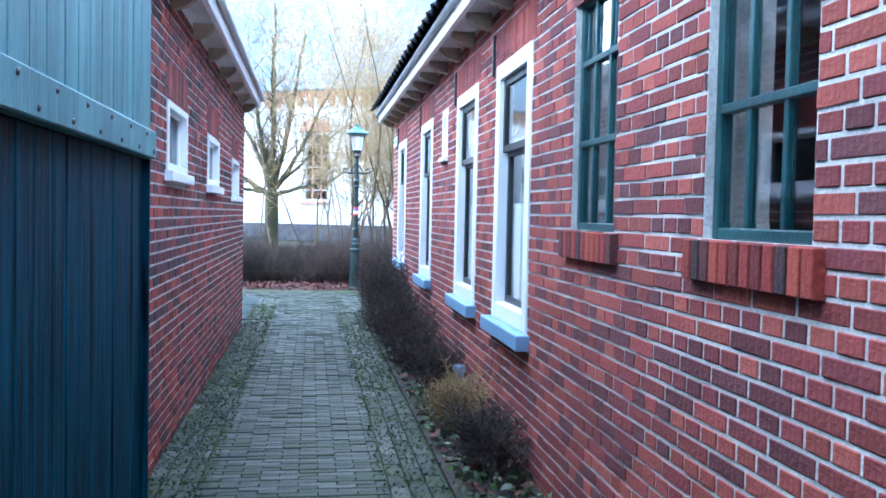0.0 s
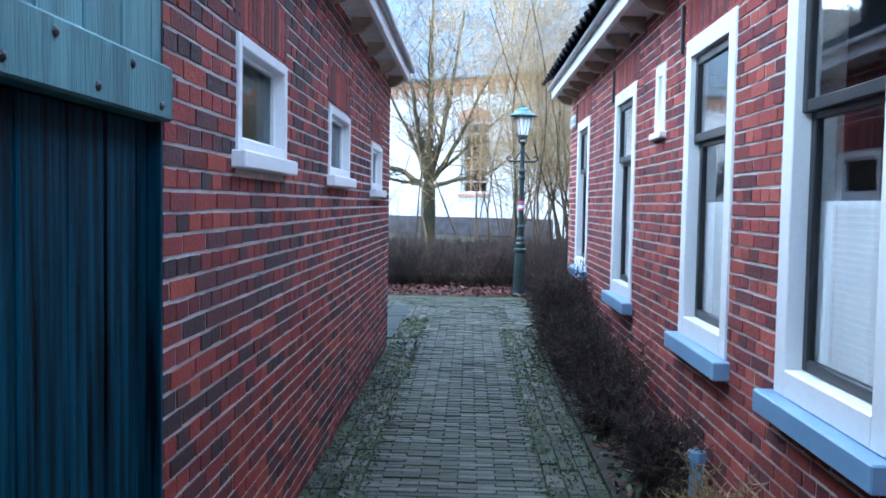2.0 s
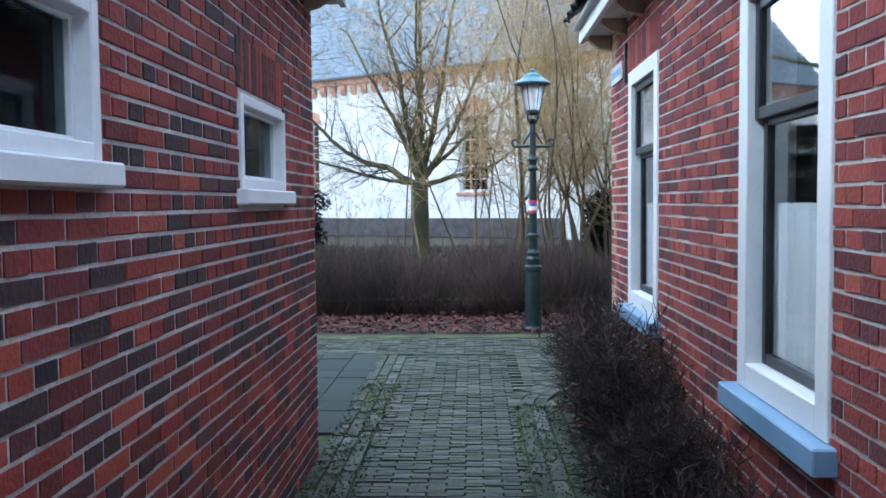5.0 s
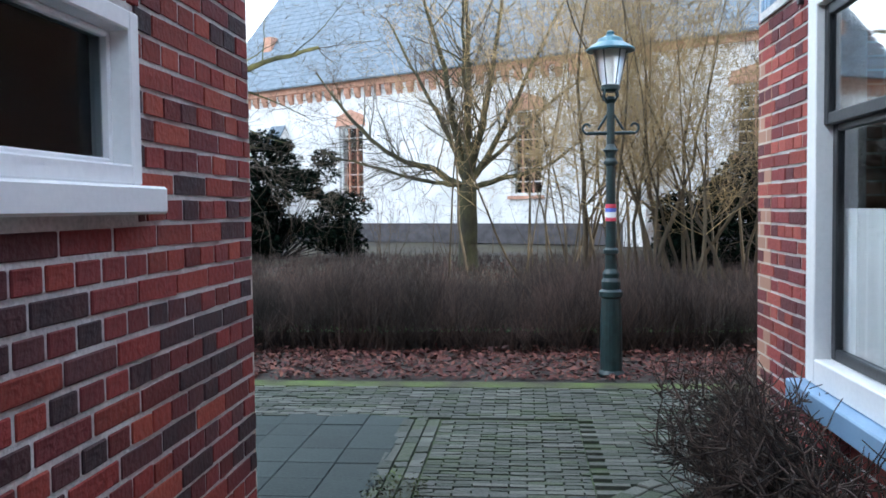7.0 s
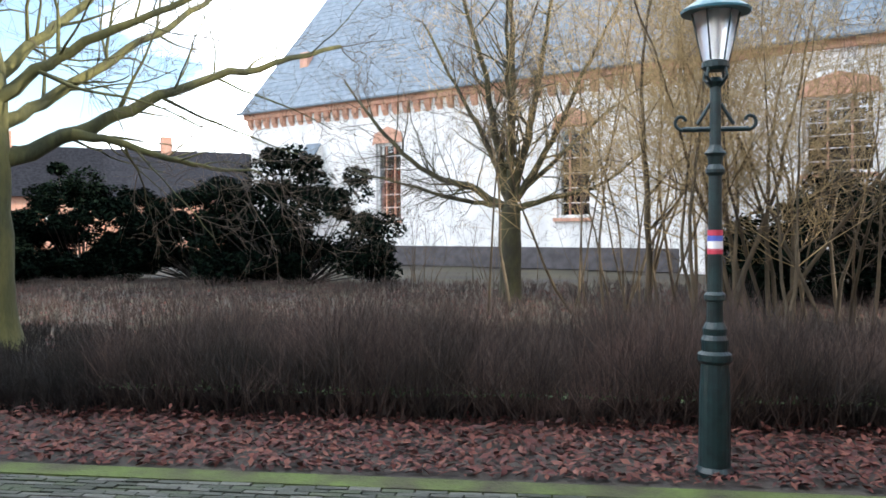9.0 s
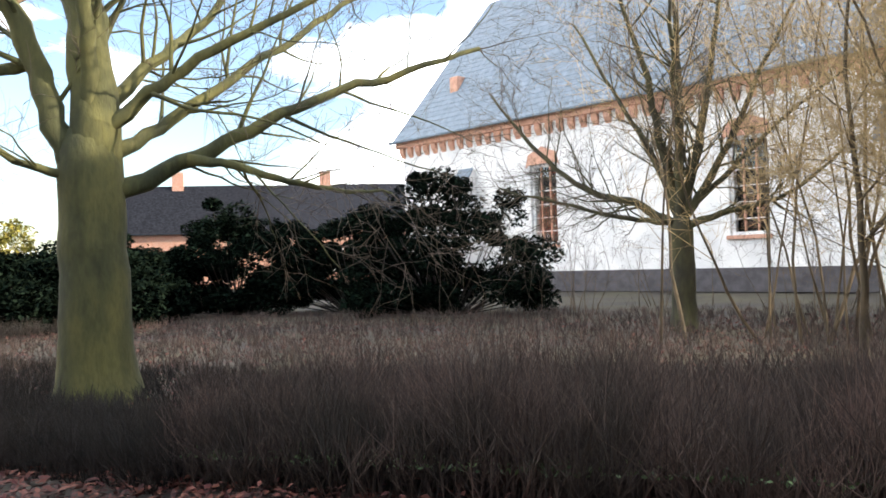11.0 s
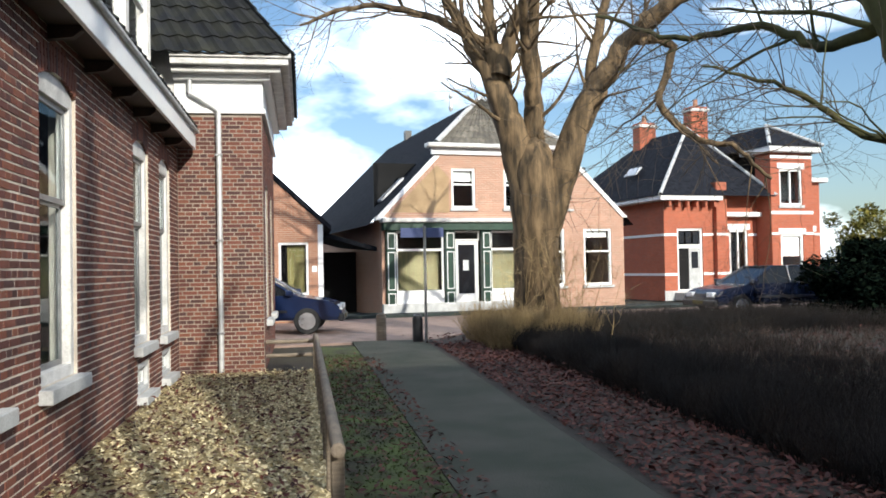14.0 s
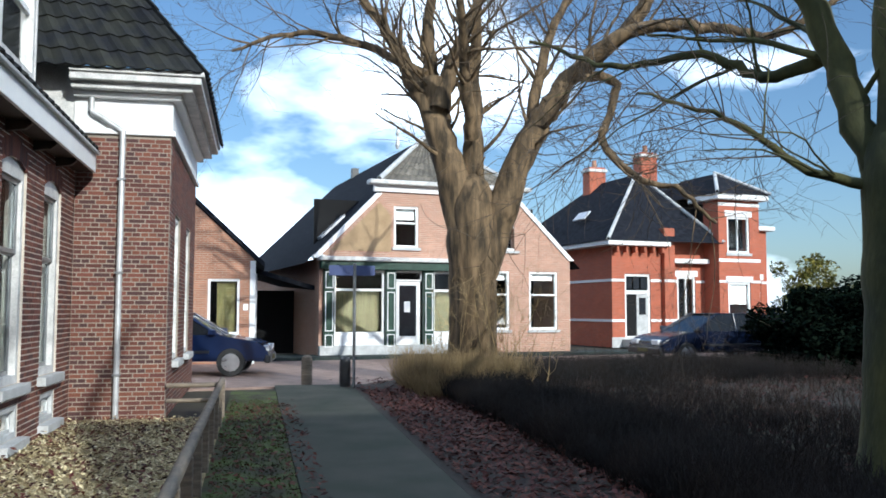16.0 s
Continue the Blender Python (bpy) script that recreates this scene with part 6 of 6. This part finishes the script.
def heap(name, x0, x1, y0, y1, n_, size, material, label, seed, m=Matrix(), shape=None, z=0.035, flat=0.6, category="leaves"):
    g = np.random.default_rng(seed)
    x, y = g.uniform(x0, x1, n_), g.uniform(y0, y1, n_)
    if shape is not None:
        y = y + shape(x)
    ob = leaves(name, np.stack([x, y, z + g.exponential(0.018, n_)], 1), size, material, flat, None, seed)
    ob.matrix_world = m
    return tagged(ob, label, category, kind="stuff")


heap("fallen_leaves", -4.3, 4.0, 17.72, 19.3, 8000, 0.036, leaf_dead, "red-brown dead leaves along the hedge foot", 80)
heap("fallen_leaves", -17.5, -4.3, 17.75, 19.4, 10500, 0.036, leaf_dead, "red-brown dead leaves beside the footpath", 81, shape=bend)
heap("fallen_leaves", -20.0, 6.0, 20.0, 34.0, 16000, 0.045, leaf_dead, "scattered dead leaves under the trees", 82)
heap("hedge_leaves", -4.3, 6.0, 19.1, 20.4, 9000, 0.018, leaf_ivy, "small surviving leaves on the hedge", 88, z=0.25, flat=0.0, category="hedge")
heap("bed_leaves", 0.45, 0.86, 1.5, 14.4, 2600, 0.03, leaf_ivy, "small green weeds in the wall bed", 83, z=0.05, flat=0.1, category="weeds")
heap("bed_litter", 0.45, 0.86, 1.5, 14.4, 900, 0.04, leaf_dead, "dead leaves in the wall bed", 84)
heap("yard_leaves", -13.8, -3.0, 13.05, 14.9, 3500, 0.035, leaf_dead, "dry leaves lying on the gravel", 85, m=G, z=0.03)
heap("gravel_stones", -13.8, -3.0, 13.05, 15.0, 16000, 0.022, stone_bits, "pale loose gravel stones", 86, m=G, z=0.022, flat=0.3, category="gravel")
heap("verge_leaves", -15.5, -3.2, 15.08, 16.1, 1500, 0.035, leaf_dead, "dead leaves on the mossy verge", 91, m=G, z=0.028)
heap("alley_moss", -1.13, -0.80, 1.0, 15.0, 9000, 0.011, moss_m, "moss tufts between the edging bricks", 92, z=0.032, flat=0.1, category="moss")
heap("alley_moss", 0.06, 0.42, 1.0, 14.2, 7000, 0.011, moss_m, "moss tufts along the bed edge", 93, z=0.032, flat=0.1, category="moss")
heap("grass_blades", -16.0, -3.0, 15.1, 15.85, 5000, 0.014, moss_m, "short green grass beside the path", 87, m=G, z=0.02, flat=0.0, category="grass")


def low_shrub(x, y, h, n_, seed, material=twig_hedge, spread=0.16):
    t = thing("bare_shrub", pose(x, y, 0.0), "small bare brown shrub in the wall bed", "shrub", group="alley shrubs")
    g = np.random.default_rng(seed)
    thick, thin = [], []
    for i in range(n_):
        a, e = g.uniform(0, 2 * math.pi), radians(g.uniform(45, 85))
        d = np.array([math.cos(e) * math.cos(a) * 0.7, math.cos(e) * math.sin(a), math.sin(e)])
        pts = wander(g, np.array([g.normal() * 0.03, g.normal() * spread * 0.6, 0.02]), d, h * g.uniform(0.6, 1.1), 0.007, 6, 0.13, 0.3, 0.02, thick)
        branchlets(g, pts, 2, 8, h * 0.38, 0.55, thick, thin, lift=0.06, limit=0.006)
    tubes("stem_growth", thick, material, 5, t)
    tagged(tubes("crown", thin or thick, material, 3, t), kind="stuff")


for i, (x, y, h, n_) in enumerate(((0.62, 6.6, 0.55, 14), (0.6, 7.5, 0.55, 16), (0.62, 8.6, 0.6, 16), (0.55, 9.7, 0.7, 20), (0.58, 10.6, 0.75, 26), (0.6, 11.6, 0.8, 28), (0.62, 12.6, 0.8, 28), (0.64, 13.5, 0.75, 28), (0.75, 14.4, 0.75, 30), (1.1, 14.8, 0.7, 26))):
    low_shrub(x + 0.05, y, h * (0.62 if i < 6 else 0.85), n_ * 2, 90 + i, twig_gold if i == 1 else twig_hedge)

# ---- the border sweeps round the corner ----
sweep = thing("corner_edging", pose(1.11, 14.2, 0), "curved rows of mossy edging bricks at the corner", "pavement", "structure")
cobble = bpy.data.meshes.new("paver")
bm = box(-0.046, 0.046, -0.062, 0.062, -0.05, 0.0, bevel=0.006)
bmesh.ops.recalc_face_normals(bm, faces=bm.faces)
bm.to_mesh(cobble); bm.free()
cobble.materials.append(paver_m)
g = np.random.default_rng(17)
for i in range(3):
    r = 1.02 - 0.1 * i
    k = int(r * radians(100) / 0.13)
    for a in range(k):
        ang = radians(180 - 100 * (a + 0.5 * (i % 2)) / k)
        ob = new("paver", cobble)
        ob.parent = sweep
        ob.matrix_local = pose(r * math.cos(ang), r * math.sin(ang), 0.036 + g.uniform(-0.004, 0.006), g.uniform(-2, 2), g.uniform(-2, 2), math.degrees(ang) + g.uniform(-4, 4))

# ---- single bricks and pavers ----
lay_single_bricks()
lay_single_pavers()
